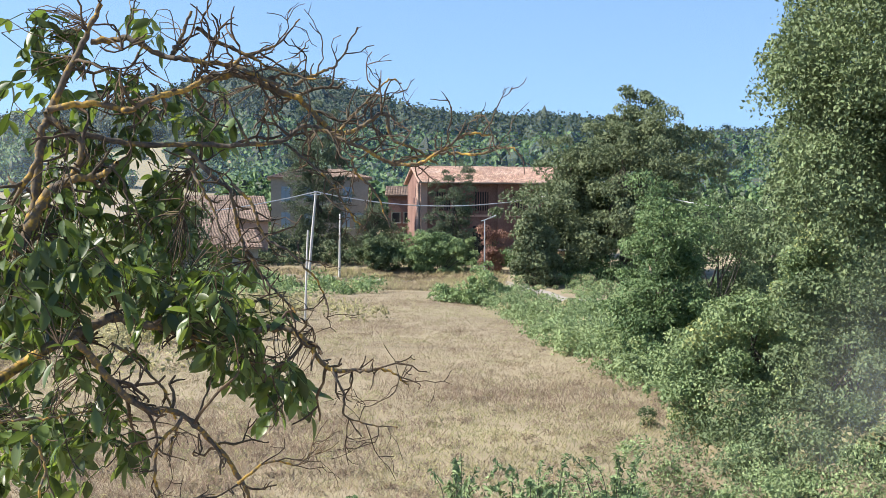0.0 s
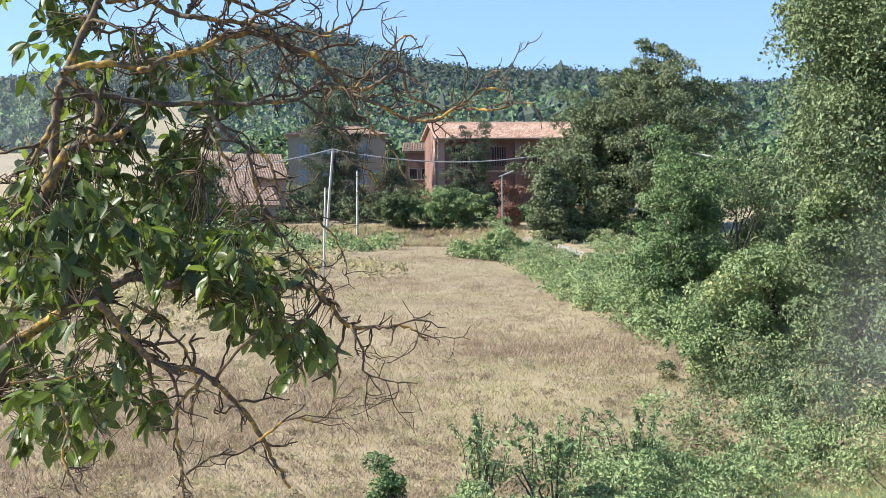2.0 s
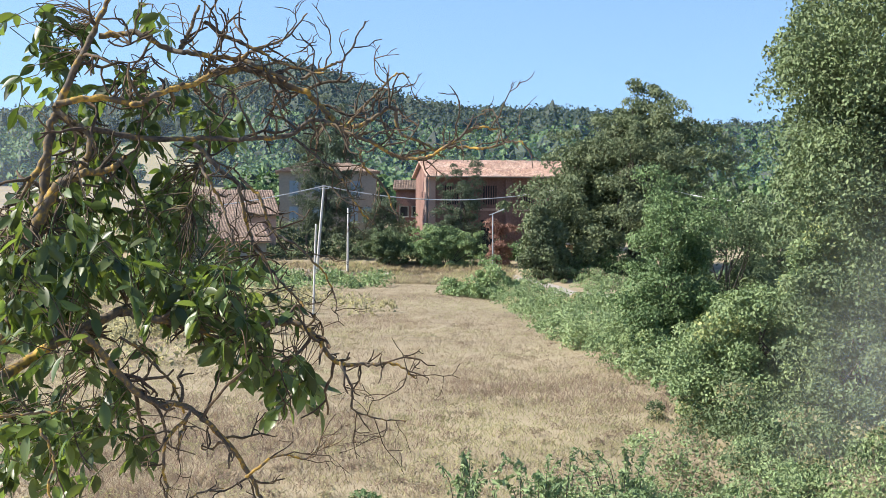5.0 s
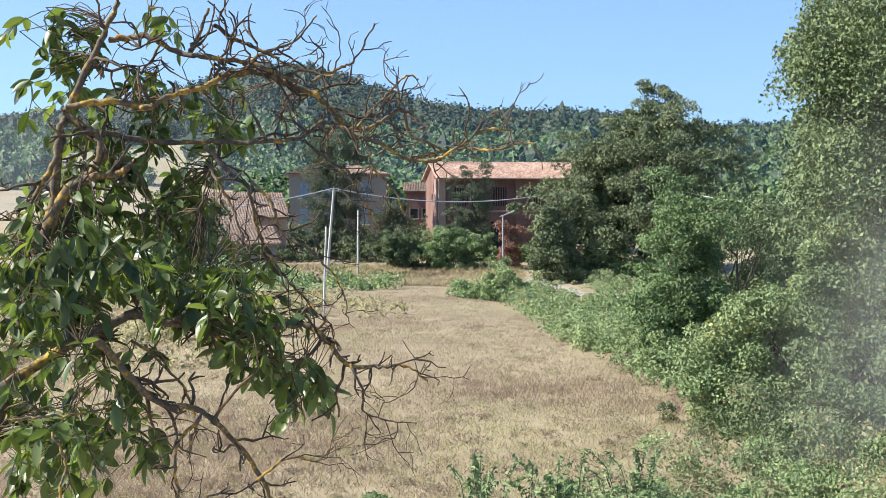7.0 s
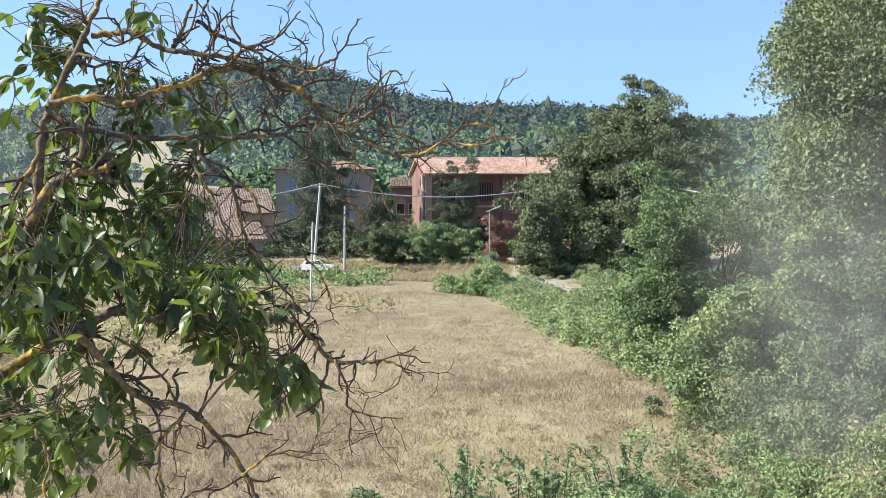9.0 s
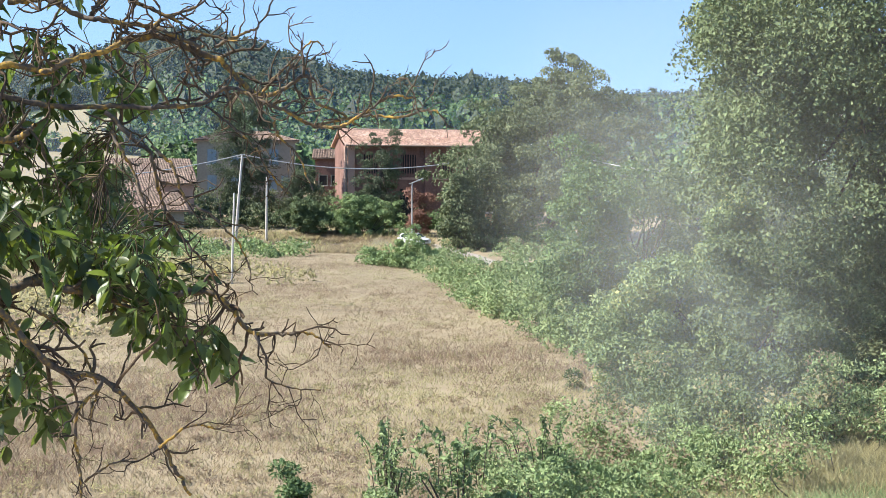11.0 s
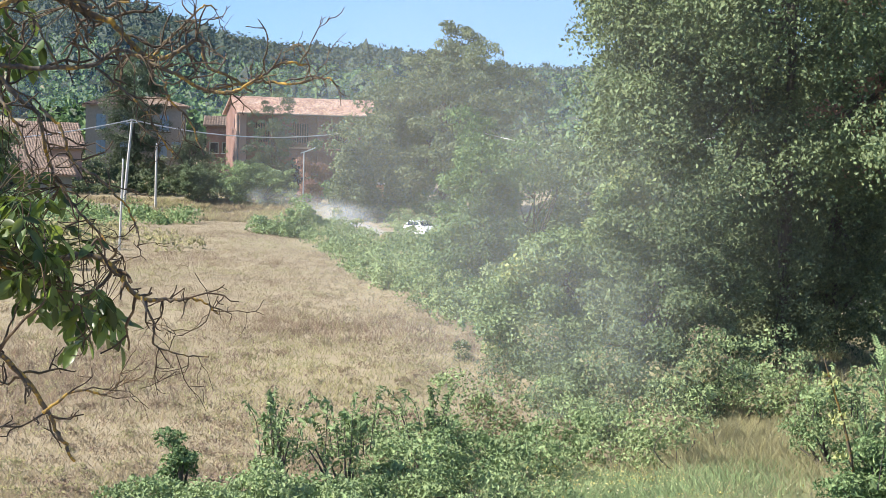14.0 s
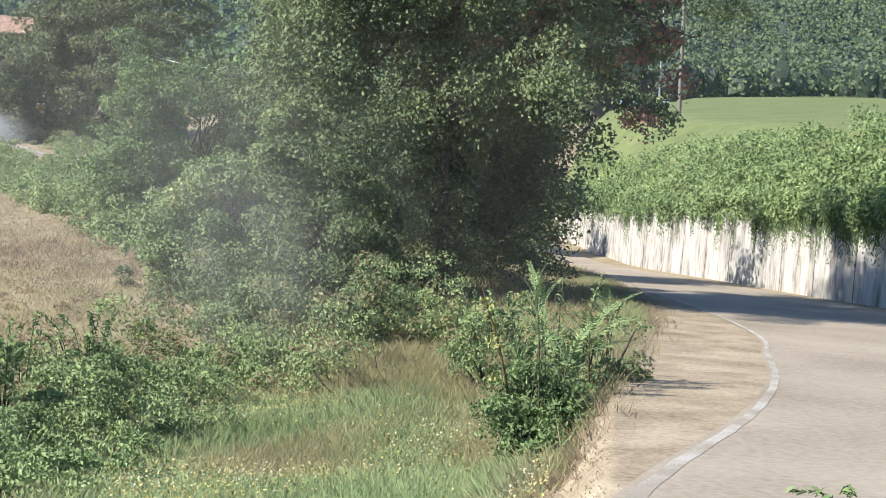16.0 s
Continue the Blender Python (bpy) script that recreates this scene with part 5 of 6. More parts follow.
# ---- the walnut tree close to the viewer ----
# distance, first and last radius in mm, and the run of bearings and elevations of each limb
BOUGHS = [
    (5.2, 30, 9, [(-16.61, -8.08), (-15.64, -4.26), (-15.06, -1.75), (-14.38, 0.19), (-14.08, 2.72), (-13.60, 3.89), (-12.54, 6.03), (-11.96, 7.39)]),
    (5.1, 21, 8, [(-14.33, -0.20), (-13.62, 0.97), (-12.76, 1.37), (-11.80, 1.57), (-11.32, 1.97)]),
    (5.1, 13, 9, [(-13.53, 0.97), (-12.76, 1.76), (-12.56, 2.64), (-13.32, 3.21), (-13.89, 3.69)]),
    (5.1, 12, 9, [(-13.79, 3.79), (-12.17, 4.01), (-11.02, 3.79), (-10.34, 4.13), (-9.07, 4.54), (-8.48, 4.90)]),
    (5.3, 12, 7, [(-12.35, 6.13), (-11.01, 6.26), (-9.85, 5.70), (-8.68, 5.53), (-7.30, 5.35), (-5.72, 4.68)]),
    (5.3, 14, 4, [(-8.68, 4.90), (-7.30, 5.11), (-6.12, 4.67), (-5.13, 4.29), (-4.53, 3.70), (-3.74, 3.11), (-2.94, 3.31), (-2.08, 3.81), (-1.83, 2.91), (-0.93, 2.52), (-0.23, 2.02)]),
    (5.2, 10, 4, [(-12.56, 2.93), (-10.83, 2.66), (-8.69, 2.68), (-7.11, 2.65), (-5.73, 2.80), (-4.83, 3.36), (-3.74, 2.91), (-2.74, 2.51), (-1.94, 2.07), (-0.93, 2.02), (0.07, 2.52), (0.77, 3.02), (1.67, 3.02)]),
    (5.3, 6, 3, [(-1.73, 2.08), (-0.53, 2.32), (0.27, 2.42), (1.27, 2.38), (2.28, 2.62), (2.78, 2.32)]),
    (5.2, 5, 3, [(-5.63, 2.70), (-4.73, 2.01), (-3.94, 1.31), (-3.34, 0.31), (-2.74, -0.35)]),
    (5.1, 5, 3, [(-3.24, 2.31), (-3.10, 1.71), (-2.44, 1.01), (-1.89, -0.23)]),
    (5.4, 6, 3, [(-3.74, 3.11), (-3.24, 3.70), (-2.64, 4.30), (-1.94, 5.00), (-1.49, 4.90)]),
    (5.5, 7, 3, [(-5.33, 4.78), (-4.43, 5.18), (-3.73, 5.58), (-3.03, 6.77)]),
    (5.5, 8, 3, [(-7.70, 5.30), (-6.91, 5.75), (-5.92, 6.15), (-5.12, 7.14)]),
    (5.0, 8, 4, [(-9.08, 2.48), (-8.10, 1.49), (-7.52, 1.00), (-7.28, -0.39), (-6.93, -1.29), (-6.14, -2.39), (-5.24, -3.30)]),
    (4.9, 6, 3, [(-8.89, 1.79), (-8.30, 0.80), (-7.91, -0.19), (-7.62, -1.09)]),
    (5.0, 6, 3, [(-7.51, 1.30), (-6.73, 0.60), (-6.33, -0.49), (-5.34, -1.19), (-4.54, -2.00), (-4.14, -3.00)]),
    (4.8, 20, 3, [(-16.22, -5.99), (-14.33, -4.77), (-12.99, -4.02), (-11.64, -3.45), (-10.48, -3.66), (-9.11, -3.97), (-7.73, -4.08), (-5.74, -3.83), (-4.75, -4.40), (-4.05, -5.24), (-2.94, -5.31), (-1.93, -5.31), (-1.29, -5.77)]),
    (4.7, 5, 2, [(-3.95, -5.24), (-3.50, -6.10), (-3.51, -6.90), (-2.74, -7.24), (-1.63, -7.35)]),
    (4.6, 13, 5, [(-12.99, -4.11), (-12.04, -5.31), (-10.88, -6.51), (-9.32, -6.93), (-8.34, -7.83), (-7.35, -9.23), (-6.86, -10.12), (-6.36, -11.11)]),
    (4.6, 6, 4, [(-9.22, -6.93), (-10.01, -7.90), (-10.11, -8.97), (-9.87, -10.24), (-9.73, -11.12)]),
    (4.5, 5, 2, [(-7.25, -9.23), (-6.15, -8.46), (-5.15, -8.61), (-4.45, -7.99)]),
    (4.7, 6, 2, [(-9.28, -7.03), (-9.48, -7.71), (-9.52, -8.50)]),
    (4.7, 5, 4, [(-11.65, -4.33), (-10.87, -4.93), (-9.90, -5.93), (-9.42, -6.93)]),
    (4.6, 5, 3, [(-15.85, -6.96), (-14.34, -6.85), (-13.39, -6.84), (-12.43, -6.63)]),
    (4.5, 5, 4, [(-14.35, -7.39), (-13.88, -8.47), (-13.98, -9.52), (-13.42, -10.79)]),
    (4.6, 4, 2, [(-9.79, -10.28), (-8.94, -9.72), (-8.05, -9.55)]),
    (4.8, 6, 3, [(-9.11, -4.07), (-7.34, -4.68), (-6.15, -5.39), (-5.25, -6.09)]),
    (5.1, 11, 7, [(-14.09, 2.14), (-14.85, 0.77), (-15.60, 0.19)]),
    (5.2, 8, 3, [(-8.67, 6.69), (-7.89, 6.22), (-6.91, 5.84), (-6.12, 5.36), (-4.53, 4.98)]),
    (5.3, 9, 5, [(-9.65, 5.70), (-9.26, 6.29), (-8.87, 7.27)]),
]


def walnut():
    rng = np.random.default_rng(90)
    foot = on_ground(-18.2, 5.2)
    t = empty("walnut_tree", foot)
    o = np.array(foot)
    twigs, spots = [], []

    def grow(p, d, length, r, depth):
        """A crooked twig from p towards d, with side shoots."""
        n = max(4, int(length / 0.025))
        pts = [p]
        for _ in range(n):
            d = d + rng.normal(size=3) * np.array([0.34, 0.2, 0.34]) + np.array([0, 0, 0.02])
            d = d / np.linalg.norm(d)
            pts.append(pts[-1] + d * length / n)
        twigs.append((np.array(pts), np.linspace(r, r * 0.55, len(pts)) * (1 + 0.18 * rng.normal(size=len(pts)).clip(-1, 1))))
        if depth and length > 0.05:
            for _ in range(rng.integers(1, 4) if depth > 1 else rng.integers(0, 3)):
                k = rng.integers(1, len(pts) - 1)
                s = d + rng.normal(size=3) * np.array([0.9, 0.4, 0.9])
                grow(pts[k], s / np.linalg.norm(s), length * rng.uniform(0.3, 0.6), r * 0.7, depth - 1)
        spots.append(pts[-1])
        spots.append(pts[len(pts) // 2])

    for j, (dist, r0, r1, run) in enumerate(BOUGHS):
        pts = [at(a, e, dist) for a, e in run]
        if j == 0:
            pts = [foot + Vector((0, 0, -0.2)), at(-17.6, -17, dist)] + pts
        p = spline(pts, 7)
        p[:, 1] += np.cumsum(rng.normal(size=len(p)) * 0.008)
        k = np.arange(len(p)) / (len(p) - 1)
        p += rng.normal(size=p.shape) * 0.002
        rad = (r0 * (1 - k) + r1 * k) / 1000 * 0.9 * (1 + 0.12 * np.sin(np.arange(len(p)) * 1.7 + j) + rng.normal(size=len(p)) * 0.05)
        if j == 0:
            rad[:8] *= 1.25
        part("stem" if j == 0 else "limb", tube([(p - o, rad)], 9), M_BARK, t)
        length = np.linalg.norm(np.diff(p, axis=0), axis=1).sum()
        for _ in range(int(length / (0.056 if j else 0.2))):
            i = rng.integers(len(p) // 6, len(p) - 1)
            d = p[min(i + 1, len(p) - 1)] - p[i - 1]
            d = d / np.linalg.norm(d) * 0.8 + rng.normal(size=3) * np.array([0.8, 0.45, 0.8])
            grow(p[i] - o, d / np.linalg.norm(d), rng.uniform(0.04, 0.20), min(rad[i] * 0.65, 0.0065), 2)
        spots.append(p[-1] - o)
    for a, e, n in ((-10.6, 4.6, 7), (-9.7, 5.2, 9), (-10.0, 3.3, 4), (-8.3, 6.3, 7), (-11.6, 5.6, 5), (-9.2, 2.2, 6), (-7.2, 5.6, 6)):
        for _ in range(n):  # tangles of dead twigs
            c = np.array(at(a + rng.normal() * 0.8, e + rng.normal() * 0.6, 5.2)) - o
            near = np.array(spots)
            d = rng.normal(size=3) * np.array([1, 0.5, 1])
            grow(near[np.argmin(((near - c) ** 2).sum(1))], d / np.linalg.norm(d), rng.uniform(0.08, 0.2), 0.004, 1)
    tagged(part("twig_mass", tube(twigs, 5), M_TWIG, t), kind="stuff")

    # one leaflet, pointed, folded along its rib and curled
    ks = np.linspace(0, 1, 6)
    w = np.sin(np.pi * ks ** 0.9) ** 0.8 * 0.225
    rib = np.column_stack([ks, np.zeros(6), -0.12 * ks ** 2])
    lf = rib + np.column_stack([np.zeros(6), w, w * 0.35])
    rt = rib + np.column_stack([np.zeros(6), -w, w * 0.35])
    lv = np.vstack([rib, lf, rt])
    lfac = [q for i in range(5) for q in ((i, i + 1, i + 7, i + 6), (i + 12, i + 13, i + 1, i))]
    leaf_me = arrays("leaf", lv, np.array(lfac), True)
    leaf_me.materials.append(M_WALNUT)

    # clumps: bearing, elevation, half spread of both, compound leaves
    zones = [(-14.2, -1.6, 2.2, 2.2, 122), (-11.6, -1.0, 1.8, 1.0, 40), (-13.4, 4.6, 2, 1.8, 24), (-9.8, 2.8, 1.8, 1.0, 12), (-8.8, -1.9, 1.4, 0.6, 33),
             (-7.4, -3.7, 1.1, 0.9, 36), (-5.8, -5.1, 0.4, 0.3, 15), (-14, -7.4, 1.8, 1.4, 66), (-11.8, -6.6, 0.6, 1, 18), (-12.2, 1.8, 1.6, 0.9, 20), (-9, -3.2, 1.8, 0.4, 13), (-13.5, -4.4, 2.2, 1, 46),
             (-14.6, 6.9, 0.8, 0.5, 14), (-14.3, 4.8, 0.8, 0.8, 16), (-13.3, 2.3, 0.5, 0.7, 12), (-10, 3.8, 1.1, 0.6, 12), (-8.4, 3.5, 0.8, 0.4, 8), (-10.8, 5, 0.6, 0.4, 10), (-10.4, 7.4, 0.4, 0.3, 6), (-11.5, 0.3, 0.9, 0.6, 20),
             (-10, 0.8, 0.6, 0.5, 16), (-14.6, 0.2, 0.7, 0.7, 20), (-9.7, -2.3, 0.8, 0.6, 20), (-5.4, -6.3, 0.35, 0.3, 8)]
    mats, shoots = [], []
    for a, e, sa, se, n in zones:
        for _ in range(n):
            dist = rng.uniform(5.25, 5.9) if e > 0 else rng.uniform(4.6, 5.6)
            c = np.array(at(a + np.clip(rng.normal() * 0.55, -1.2, 1.2) * sa, e + np.clip(rng.normal() * 0.55, -1.2, 1.2) * se, dist)) - o
            near = np.array(spots)
            s = near[np.argmin(((near - c) ** 2).sum(1))]
            reach = 0.32 if e < -5 else 0.22
            if np.linalg.norm(s - c) > reach:
                c = s + (c - s) * reach / np.linalg.norm(s - c)
            d = rng.normal(size=3) * np.array([1, 0.8, 0.5]) + np.array([0, 0, -0.7])
            d /= np.linalg.norm(d)
            n_l = rng.integers(3, 8)
            L = rng.uniform(0.06, 0.14)
            mid = (s + c) / 2 + rng.normal(size=3) * 0.025 + np.array([0, 0, 0.015])
            end = c + d * L + np.array([0, 0, -0.03])
            rach = spline([s, mid, c], 3)
            shoots.append((rach, np.linspace(0.0019, 0.0013, len(rach))))
            twigs_r.append((spline([c, (c + end) / 2, end], 2), np.linspace(0.0018, 0.0009, 5)))
            for i in range(n_l):
                k = 0.15 + 0.85 * (i // 2 + 1) / (n_l // 2 + 1)
                q = c + (end - c) * min(1, k)
                side = np.cross(d, [0, 0, 1.0]) * (1 if i % 2 else -1)
                ld = d * 0.6 + side * (1.0 if i < n_l - 1 else 0) + np.array([0, 0, -0.45]) + rng.normal(size=3) * 0.45
                ld = Vector(ld / np.linalg.norm(ld))
                rot = ld.to_track_quat("X", "Z").to_matrix().to_4x4() @ Matrix.Rotation(rng.normal() * 0.8, 4, "X")
                mats.append(Matrix.Translation(q) @ rot @ Matrix.Diagonal((*(Vector((1, 0.95, 1)) * rng.uniform(0.042, 0.088)), 1)))
    tagged(part("stalk_mass", tube(twigs_r, 4), M_WALNUT, t), kind="stuff")
    tagged(part("shoot_mass", tube(shoots, 4), M_TWIG, t), kind="stuff")
    order = rng.permutation(len(mats))
    for i in order[:290]:
        ob = new("leaf", leaf_me)
        ob.parent = t
        ob.matrix_basis = mats[i]
    hv = np.column_stack([lv, np.ones(len(lv))])
    rest = order[290:]
    vs = np.concatenate([(hv @ np.array(mats[i]).T)[:, :3] for i in rest])
    fs = np.concatenate([np.array(lfac) + len(lv) * k for k in range(len(rest))])
    tagged(part("foliage", arrays("foliage", vs, fs, True), M_WALNUT, t), kind="stuff")
    return tagged(t, "old walnut tree with lichen-orange bare twigs and drooping leaves", "tree")


twigs_r = []
walnut()


# ---- car ----
CAR = 0.88  # a small old hatchback, 3.5 m long


def car():
    c = empty("car", (0, 0, 0))
    M_PAINT = material("white_car_paint", [(0.72, 0.73, 0.74), (0.8, 0.8, 0.8)], scale=1, rough=0.25, bump=0)
    M_GLASS = material("tinted_glass", [(0.02, 0.025, 0.03), (0.03, 0.035, 0.04)], scale=1, rough=0.06, bump=0)
    M_TYRE = material("tyre_rubber", [(0.02, 0.02, 0.02), (0.04, 0.04, 0.04)], scale=9, rough=0.85, bump=0.1)
    # side outline: x forward, z up
    prof = [(-1.95, 0.35), (-1.98, 0.75), (-1.9, 0.95), (-1.75, 1.02), (-1.45, 1.38), (-1.0, 1.46), (0.0, 1.47), (0.35, 1.40), (1.0, 1.0), (1.7, 0.88), (1.95, 0.72), (2.0, 0.4), (1.6, 0.28), (-1.6, 0.28)]
    bm = bmesh.new()
    rows = []
    for y, inset in ((-0.86, 0.0), (-0.8, 0.0), (0.8, 0.0), (0.86, 0.0)):
        e = 0.06 if abs(y) > 0.83 else 0
        rows.append([bm.verts.new((x * (1 - e * 0.3), y * (0.82 if z > 1.2 else 0.94 if z > 0.98 else 1), z - (e if z > 0.5 else -e * 0.4))) for x, z in prof])
    for a, b in zip(rows, rows[1:]):
        for i in range(len(prof)):
            j = (i + 1) % len(prof)
            bm.faces.new((a[i], a[j], b[j], b[i]))
    bm.faces.new(rows[0][::-1])
    bm.faces.new(rows[-1])
    bmesh.ops.recalc_face_normals(bm, faces=bm.faces)
    body = part("body", bm, M_PAINT, c)
    for nm, q in (("windscreen", [(0.98, 1.03), (0.38, 1.40)]), ("rear_window", [(-1.72, 1.06), (-1.46, 1.36)])):
        bm = bmesh.new()
        (xa, za), (xb, zb) = q
        s = 0.02 if xa > 0 else -0.02
        v = [bm.verts.new(k) for k in ((xa + s, -0.7, za + 0.015), (xa + s, 0.7, za + 0.015), (xb + s, 0.6, zb + 0.015), (xb + s, -0.6, zb + 0.015))]
        r = bmesh.ops.extrude_face_region(bm, geom=[bm.faces.new(v)])
        bmesh.ops.translate(bm, verts=[k for k in r["geom"] if isinstance(k, bmesh.types.BMVert)], vec=(s * 0.5, 0, 0.01))
        part(nm, bm, M_GLASS, c)
    for s in (-1, 1):
        for x0, x1, x2, x3 in ((-1.4, -0.3, -0.3, -1.2), (-0.22, 0.85, 0.35, -0.22)):
            bm = bmesh.new()
            v = [bm.verts.new(k) for k in ((x0, s * 0.815, 1.03), (x1, s * 0.815, 1.03), (x2, s * 0.715, 1.36), (x3, s * 0.715, 1.36))]
            r = bmesh.ops.extrude_face_region(bm, geom=[bm.faces.new(v)])
            bmesh.ops.translate(bm, verts=[k for k in r["geom"] if isinstance(k, bmesh.types.BMVert)], vec=(0, s * 0.012, 0.004))
            part("side_window", bm, M_GLASS, c)
        hl = box("headlight", 1.78, s * 0.62 - 0.17, 0.66, 1.97, s * 0.62 + 0.17, 0.8, M_STEEL, c, 0.03)
        box("mirror", 0.75, s * 0.95 - 0.09, 1.0, 0.9, s * 0.95 + 0.09, 1.13, M_PAINT, c, 0.03)
        box("tail_light", -1.98, s * 0.68 - 0.1, 0.72, -1.88, s * 0.68 + 0.1, 0.95, M_REDLEAF, c, 0.02)
    box("bumper", 1.9, -0.8, 0.32, 2.06, 0.8, 0.52, M_PAINT, c, 0.04)
    box("bumper", -2.06, -0.8, 0.32, -1.9, 0.8, 0.55, M_PAINT, c, 0.04)
    box("grille", 1.955, -0.4, 0.55, 2.0, 0.4, 0.68, M_TYRE, c)
    wheels = []
    for x in (-1.25, 1.25):
        for s in (-1, 1):
            wh = empty("wheel", (x, s * 0.74, 0.31))
            wh.parent = c
            bm = bmesh.new()
            bmesh.ops.create_cone(bm, cap_ends=True, segments=24, radius1=0.31, radius2=0.31, depth=0.2, matrix=pose(0, 0, 0, 90, 0, 0))
            part("tyre", bm, M_TYRE, wh)
            bm = bmesh.new()
            bmesh.ops.create_cone(bm, cap_ends=True, segments=10, radius1=0.2, radius2=0.17, depth=0.215, matrix=pose(0, 0, 0, 90, 0, 0))
            part("rim", bm, M_STEEL, wh)
            wheels.append((wh, x, s))
    for ob in c.children_recursive:
        if ob.data:
            ob.data.transform(Matrix.Scale(CAR, 4))
        ob.location *= CAR
    tagged(c, "small white hatchback driving along the dusty road", "car")
    return c, wheels


the_car, car_wheels = car()

# bearing and distance of the car by seconds
DRIVE = [(0.0, -34, 205), (4.0, -21, 190), (7.0, -11.5, 176), (9.0, -4.6, 167.5), (10.3, -0.35, 165), (11.0, 1.55, 162), (11.4, 2.5, 157.5), (11.8, 2.97, 153), (12.2, 3.2, 149), (12.6, 3.36, 145), (13.0, 3.6, 141),
         (13.4, 4.1, 137), (13.8, 5.1, 133.5), (14.3, 6.8, 127), (15.0, 9.6, 116.5), (16.0, 13.6, 106)]


def drive_at(t):
    a = np.interp(t, [r[0] for r in DRIVE], [r[1] for r in DRIVE])
    d = np.interp(t, [r[0] for r in DRIVE], [r[2] for r in DRIVE])
    return on_ground(a, d, 0.07)


# ---- dust ----
def dust_material(name, density, seed, scale=2.0):
    m = bpy.data.materials.new(name)
    m.use_nodes = True
    nt = m.node_tree
    n, ln = nt.nodes, nt.links
    n.remove(n["Principled BSDF"])
    co = n.new("ShaderNodeTexCoord")
    le = n.new("ShaderNodeVectorMath")
    le.operation = "LENGTH"
    ln.new(co.outputs["Object"], le.inputs[0])
    fall = n.new("ShaderNodeMapRange")
    fall.interpolation_type = "SMOOTHERSTEP"
    for k, v in (("From Min", 0.05), ("From Max", 0.98), ("To Min", 1.0), ("To Max", 0.0)):
        fall.inputs[k].default_value = v
    ln.new(le.outputs["Value"], fall.inputs["Value"])
    mp = n.new("ShaderNodeMapping")
    mp.inputs["Location"].default_value = (seed * 3.1, seed * 1.7, 0)
    ln.new(co.outputs["Object"], mp.inputs[0])
    nz = n.new("ShaderNodeTexNoise")
    nz.inputs["Scale"].default_value, nz.inputs["Detail"].default_value = scale, 4.0
    ln.new(mp.outputs[0], nz.inputs["Vector"])
    nr = n.new("ShaderNodeMapRange")
    for k, v in (("From Min", 0.3), ("From Max", 0.7), ("To Min", 0.25 * density), ("To Max", density)):
        nr.inputs[k].default_value = v
    ln.new(nz.outputs["Fac"], nr.inputs["Value"])
    mu = n.new("ShaderNodeMath")
    mu.operation = "MULTIPLY"
    ln.new(fall.outputs[0], mu.inputs[0])
    ln.new(nr.outputs[0], mu.inputs[1])
    di = n.new("ShaderNodeBsdfDiffuse")
    di.inputs["Color"].default_value = (0.445, 0.452, 0.448, 1)
    tl = n.new("ShaderNodeBsdfTranslucent")
    tl.inputs["Color"].default_value = (0.445, 0.452, 0.448, 1)
    both = n.new("ShaderNodeAddShader")
    ln.new(di.outputs[0], both.inputs[0])
    ln.new(tl.outputs[0], both.inputs[1])
    tp = n.new("ShaderNodeBsdfTransparent")
    mx = n.new("ShaderNodeMixShader")
    ln.new(mu.outputs[0], mx.inputs[0])
    ln.new(tp.outputs[0], mx.inputs[1])
    ln.new(both.outputs[0], mx.inputs[2])
    ln.new(mx.outputs[0], n["Material Output"].inputs[0])
    return m


def dust_puff(seed, sx, sz, density, label, scale=2.0):
    """A rounded billow of dust, bulging towards the sun side, thinning out to nothing at its rim."""
    rng = np.random.default_rng(seed)
    ph = rng.uniform(0, 6, 4)
    k = 18
    u, v = np.meshgrid(np.linspace(-1, 1, k), np.linspace(-1, 1, k), indexing="ij")
    w = 0.12 * np.sin(3 * u + ph[0]) * np.cos(2.5 * v + ph[1]) + 0.08 * np.sin(5 * v + ph[2] + u) - 0.25 * (1 - u ** 2 - v ** 2)
    g = np.stack([u, w * 0.6, v], -1)
    i = (np.arange(k - 1)[:, None] * k + np.arange(k - 1)[None]).ravel()
    ob = part("dust_cloud", arrays("dust", g.reshape(-1, 3), np.stack([i, i + k, i + k + 1, i + 1], 1), True), dust_material("dust", density, seed, scale))
    ob.scale = (sx, min(sx, sz), sz)
    ob.visible_shadow = False
    return tagged(ob, label, "dust", group="drifting dust")


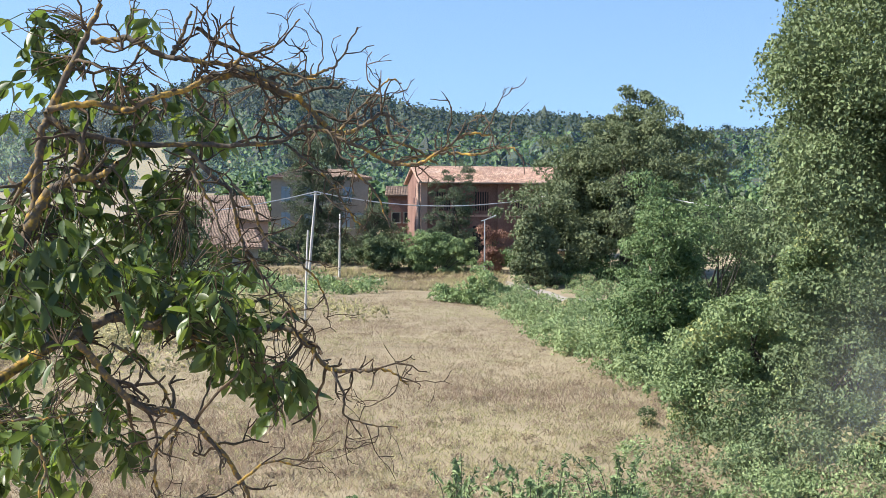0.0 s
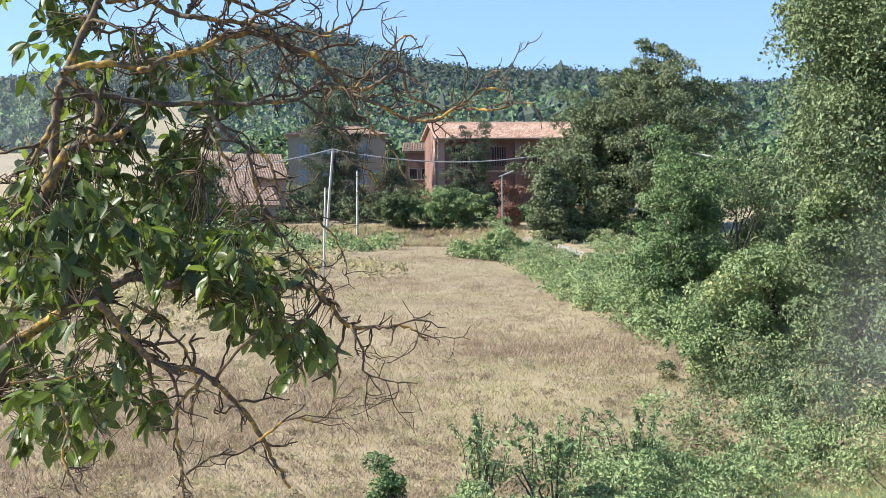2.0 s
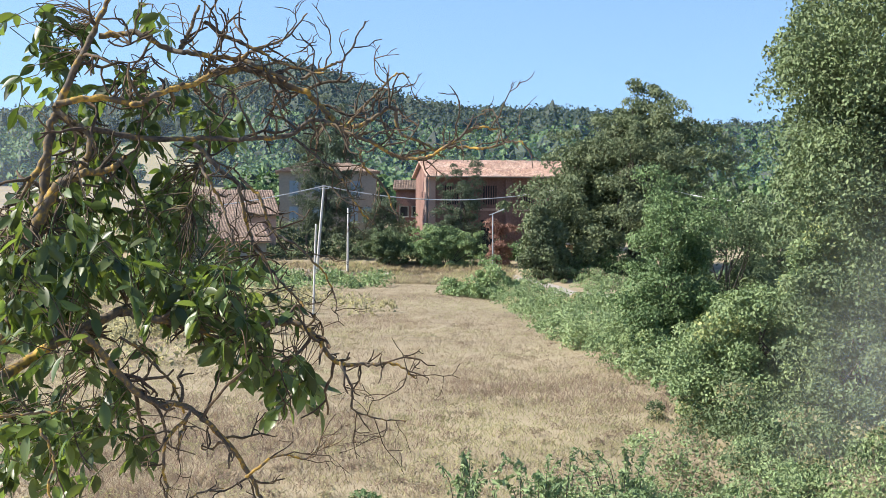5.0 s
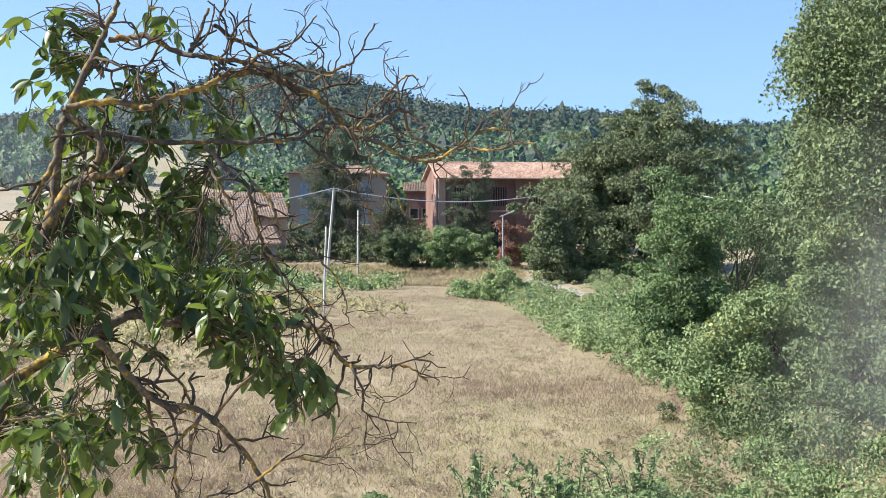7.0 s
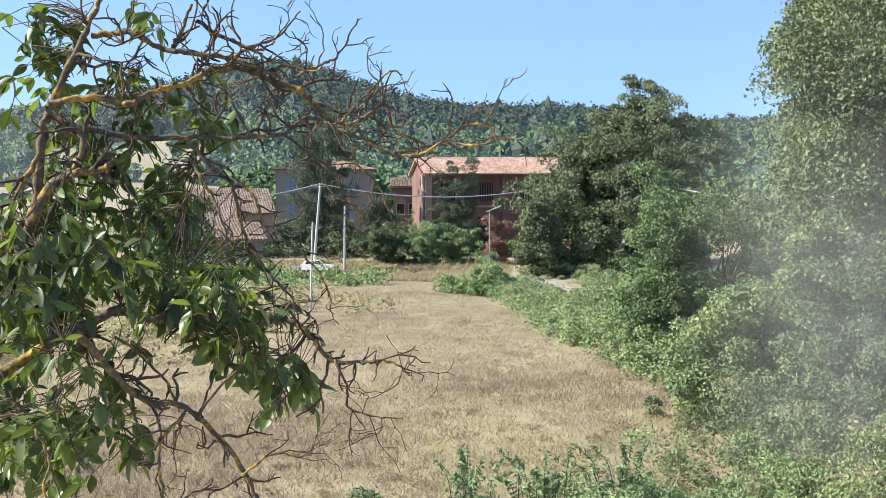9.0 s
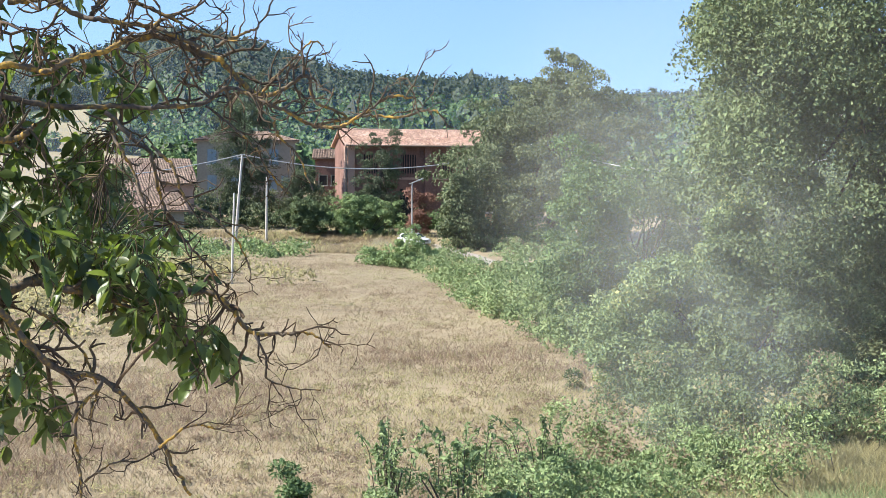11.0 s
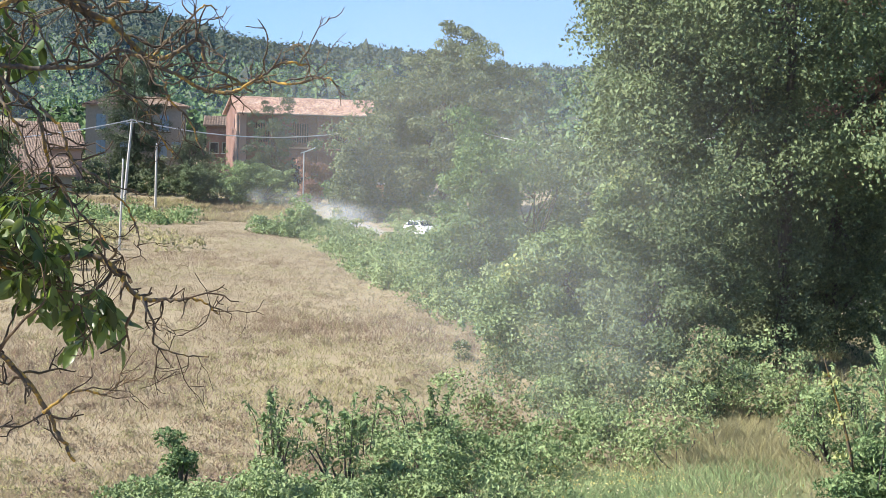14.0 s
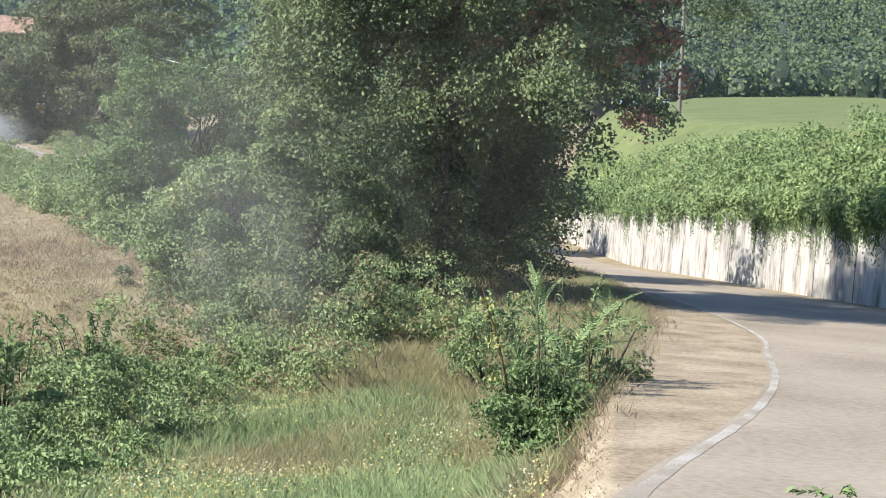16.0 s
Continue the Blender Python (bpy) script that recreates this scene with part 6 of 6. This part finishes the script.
HAZE = [  # size across and up, density, then seconds, bearing, elevation, distance
    (5.0, 4.5, 0.13, [(0, 17, -8.5, 30), (4.5, 16.5, -8, 30), (8, 16, -7, 30), (12, 11.5, -6, 30), (16, 11, -6, 30)]),
    (7.5, 6.0, 0.068, [(0, 21, -7, 31), (4.5, 19, -5, 31), (8, 17, -3, 31), (12, 11, -3, 31), (14, 10, -3, 31), (16, 9, -3, 31)]),
    (9.5, 8.0, 0.05, [(0, 30, -6, 33), (4.5, 25, -3.5, 33), (8, 18.5, -1, 33), (12, 10.5, 0, 33), (14, 9.5, 0, 33), (16, 7, 0, 33)]),
    (11.0, 9.0, 0.034, [(0, 40, -3, 36), (4.5, 32, -2, 36), (8, 22, 0, 36), (12, 12, 0.5, 36), (14, 10, 0, 36), (16, 20, -1, 36)]),
    (15.0, 11.0, 0.076, [(0, 36, -3, 50), (4.5, 30, -2, 50), (8, 22, 0, 50), (12, 11, 0, 50), (14, 7, 0.5, 50), (16, -4, 1.0, 50)]),
    (24.0, 14.0, 0.075, [(0, 40, -1, 95), (4.5, 32, -1, 95), (8, 20, 0, 95), (12, 9, 0.3, 95), (14, 5, 0.4, 95), (16, -8, 0.5, 95)]),
]
clouds = [(dust_puff(100 + i, sx, sz, dn, "thin drifting veil of pale road dust"), rows) for i, (sx, sz, dn, rows) in enumerate(HAZE)]
PUFFS = [(10.9 + 0.3 * i, dust_puff(120 + i, 2.6 + 0.15 * i, 1.4 + 0.1 * i, 0.4, "dust plume thrown up behind the car", 1.4)) for i in range(9)]


def air_haze():
    """Distance haze between farm and hills, painted as one thin bluish sheet that fades upward."""
    m = bpy.data.materials.new("haze_sheet")
    m.use_nodes = True
    nt = m.node_tree
    n, ln = nt.nodes, nt.links
    n.remove(n["Principled BSDF"])
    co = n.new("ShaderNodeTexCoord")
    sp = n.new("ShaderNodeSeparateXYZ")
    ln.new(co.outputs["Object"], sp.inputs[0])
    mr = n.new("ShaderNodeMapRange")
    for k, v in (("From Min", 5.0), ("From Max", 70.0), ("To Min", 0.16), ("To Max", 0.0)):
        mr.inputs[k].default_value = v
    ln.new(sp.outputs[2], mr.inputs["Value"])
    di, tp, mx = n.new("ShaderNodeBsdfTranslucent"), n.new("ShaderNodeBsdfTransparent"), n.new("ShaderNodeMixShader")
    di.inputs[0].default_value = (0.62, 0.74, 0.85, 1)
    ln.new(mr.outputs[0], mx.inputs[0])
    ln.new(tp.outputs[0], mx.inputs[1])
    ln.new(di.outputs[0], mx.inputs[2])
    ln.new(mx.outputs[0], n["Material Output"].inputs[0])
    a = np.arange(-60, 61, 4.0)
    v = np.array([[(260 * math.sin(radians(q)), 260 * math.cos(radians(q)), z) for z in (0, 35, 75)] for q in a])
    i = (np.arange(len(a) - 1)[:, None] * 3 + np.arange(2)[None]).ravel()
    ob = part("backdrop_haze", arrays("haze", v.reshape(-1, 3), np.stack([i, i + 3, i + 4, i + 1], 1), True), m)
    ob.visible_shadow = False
    tagged(ob, "faint blue sheet painted as haze before the hills", "haze", kind="structure")


air_haze()


def motions():
    times = sorted({r[0] for r in DRIVE} | {0.0, 2.0, 6.0, 8.0, 9.6, 14.6, 15.5, 16.0})
    rows = []
    for t in times:
        a, b = drive_at(max(0, t - 0.15)), drive_at(min(16, t + 0.15))
        d = b - a
        rows.append((t, pose(*drive_at(t), 0, 0, math.degrees(math.atan2(d.y, d.x)))))
    walk(the_car, rows)
    spin = np.arange(0, 16.01, 0.05)
    for wh, x, s in car_wheels:
        ang, last, out = 0.0, drive_at(0), []
        for t in spin:
            p = drive_at(t)
            ang += min(80, math.degrees((p - last).length / (0.31 * CAR)))
            last = p
            out.append((float(t), pose(x * CAR, s * 0.74 * CAR, 0.31 * CAR, 0, ang, 0)))
        walk(wh, out)
    for ob, keys in clouds:
        walk(ob, [(t, Matrix.Translation(at(a, e, d)) @ pose(0, 0, 0, 0, 0, -a - 38)) for t, a, e, d in keys])
    for t0, ob in PUFFS:
        rest = drive_at(t0 - 0.25)
        rows = []
        for t in (0.0, 4.0, 7.0, 9.0, 10.3, t0 - 0.3):
            p = drive_at(max(0, t - 0.25))
            rows.append((t, pose(p.x, p.y, p.z - 1.2, 0, 0, -25)))
        for dt in (0.3, 1.0, 2.0, 3.2):
            if t0 + dt < 15.9:
                rows.append((t0 + dt, pose(rest.x - 0.5 * dt, rest.y, rest.z + 0.2 + 0.5 * dt, 0, 0, -25)))
        k = 16 - t0
        rows.append((16.0, pose(rest.x - 0.5 * k, rest.y, rest.z + 0.2 + 0.5 * k, 0, 0, -25)))
        walk(ob, rows)


motions()
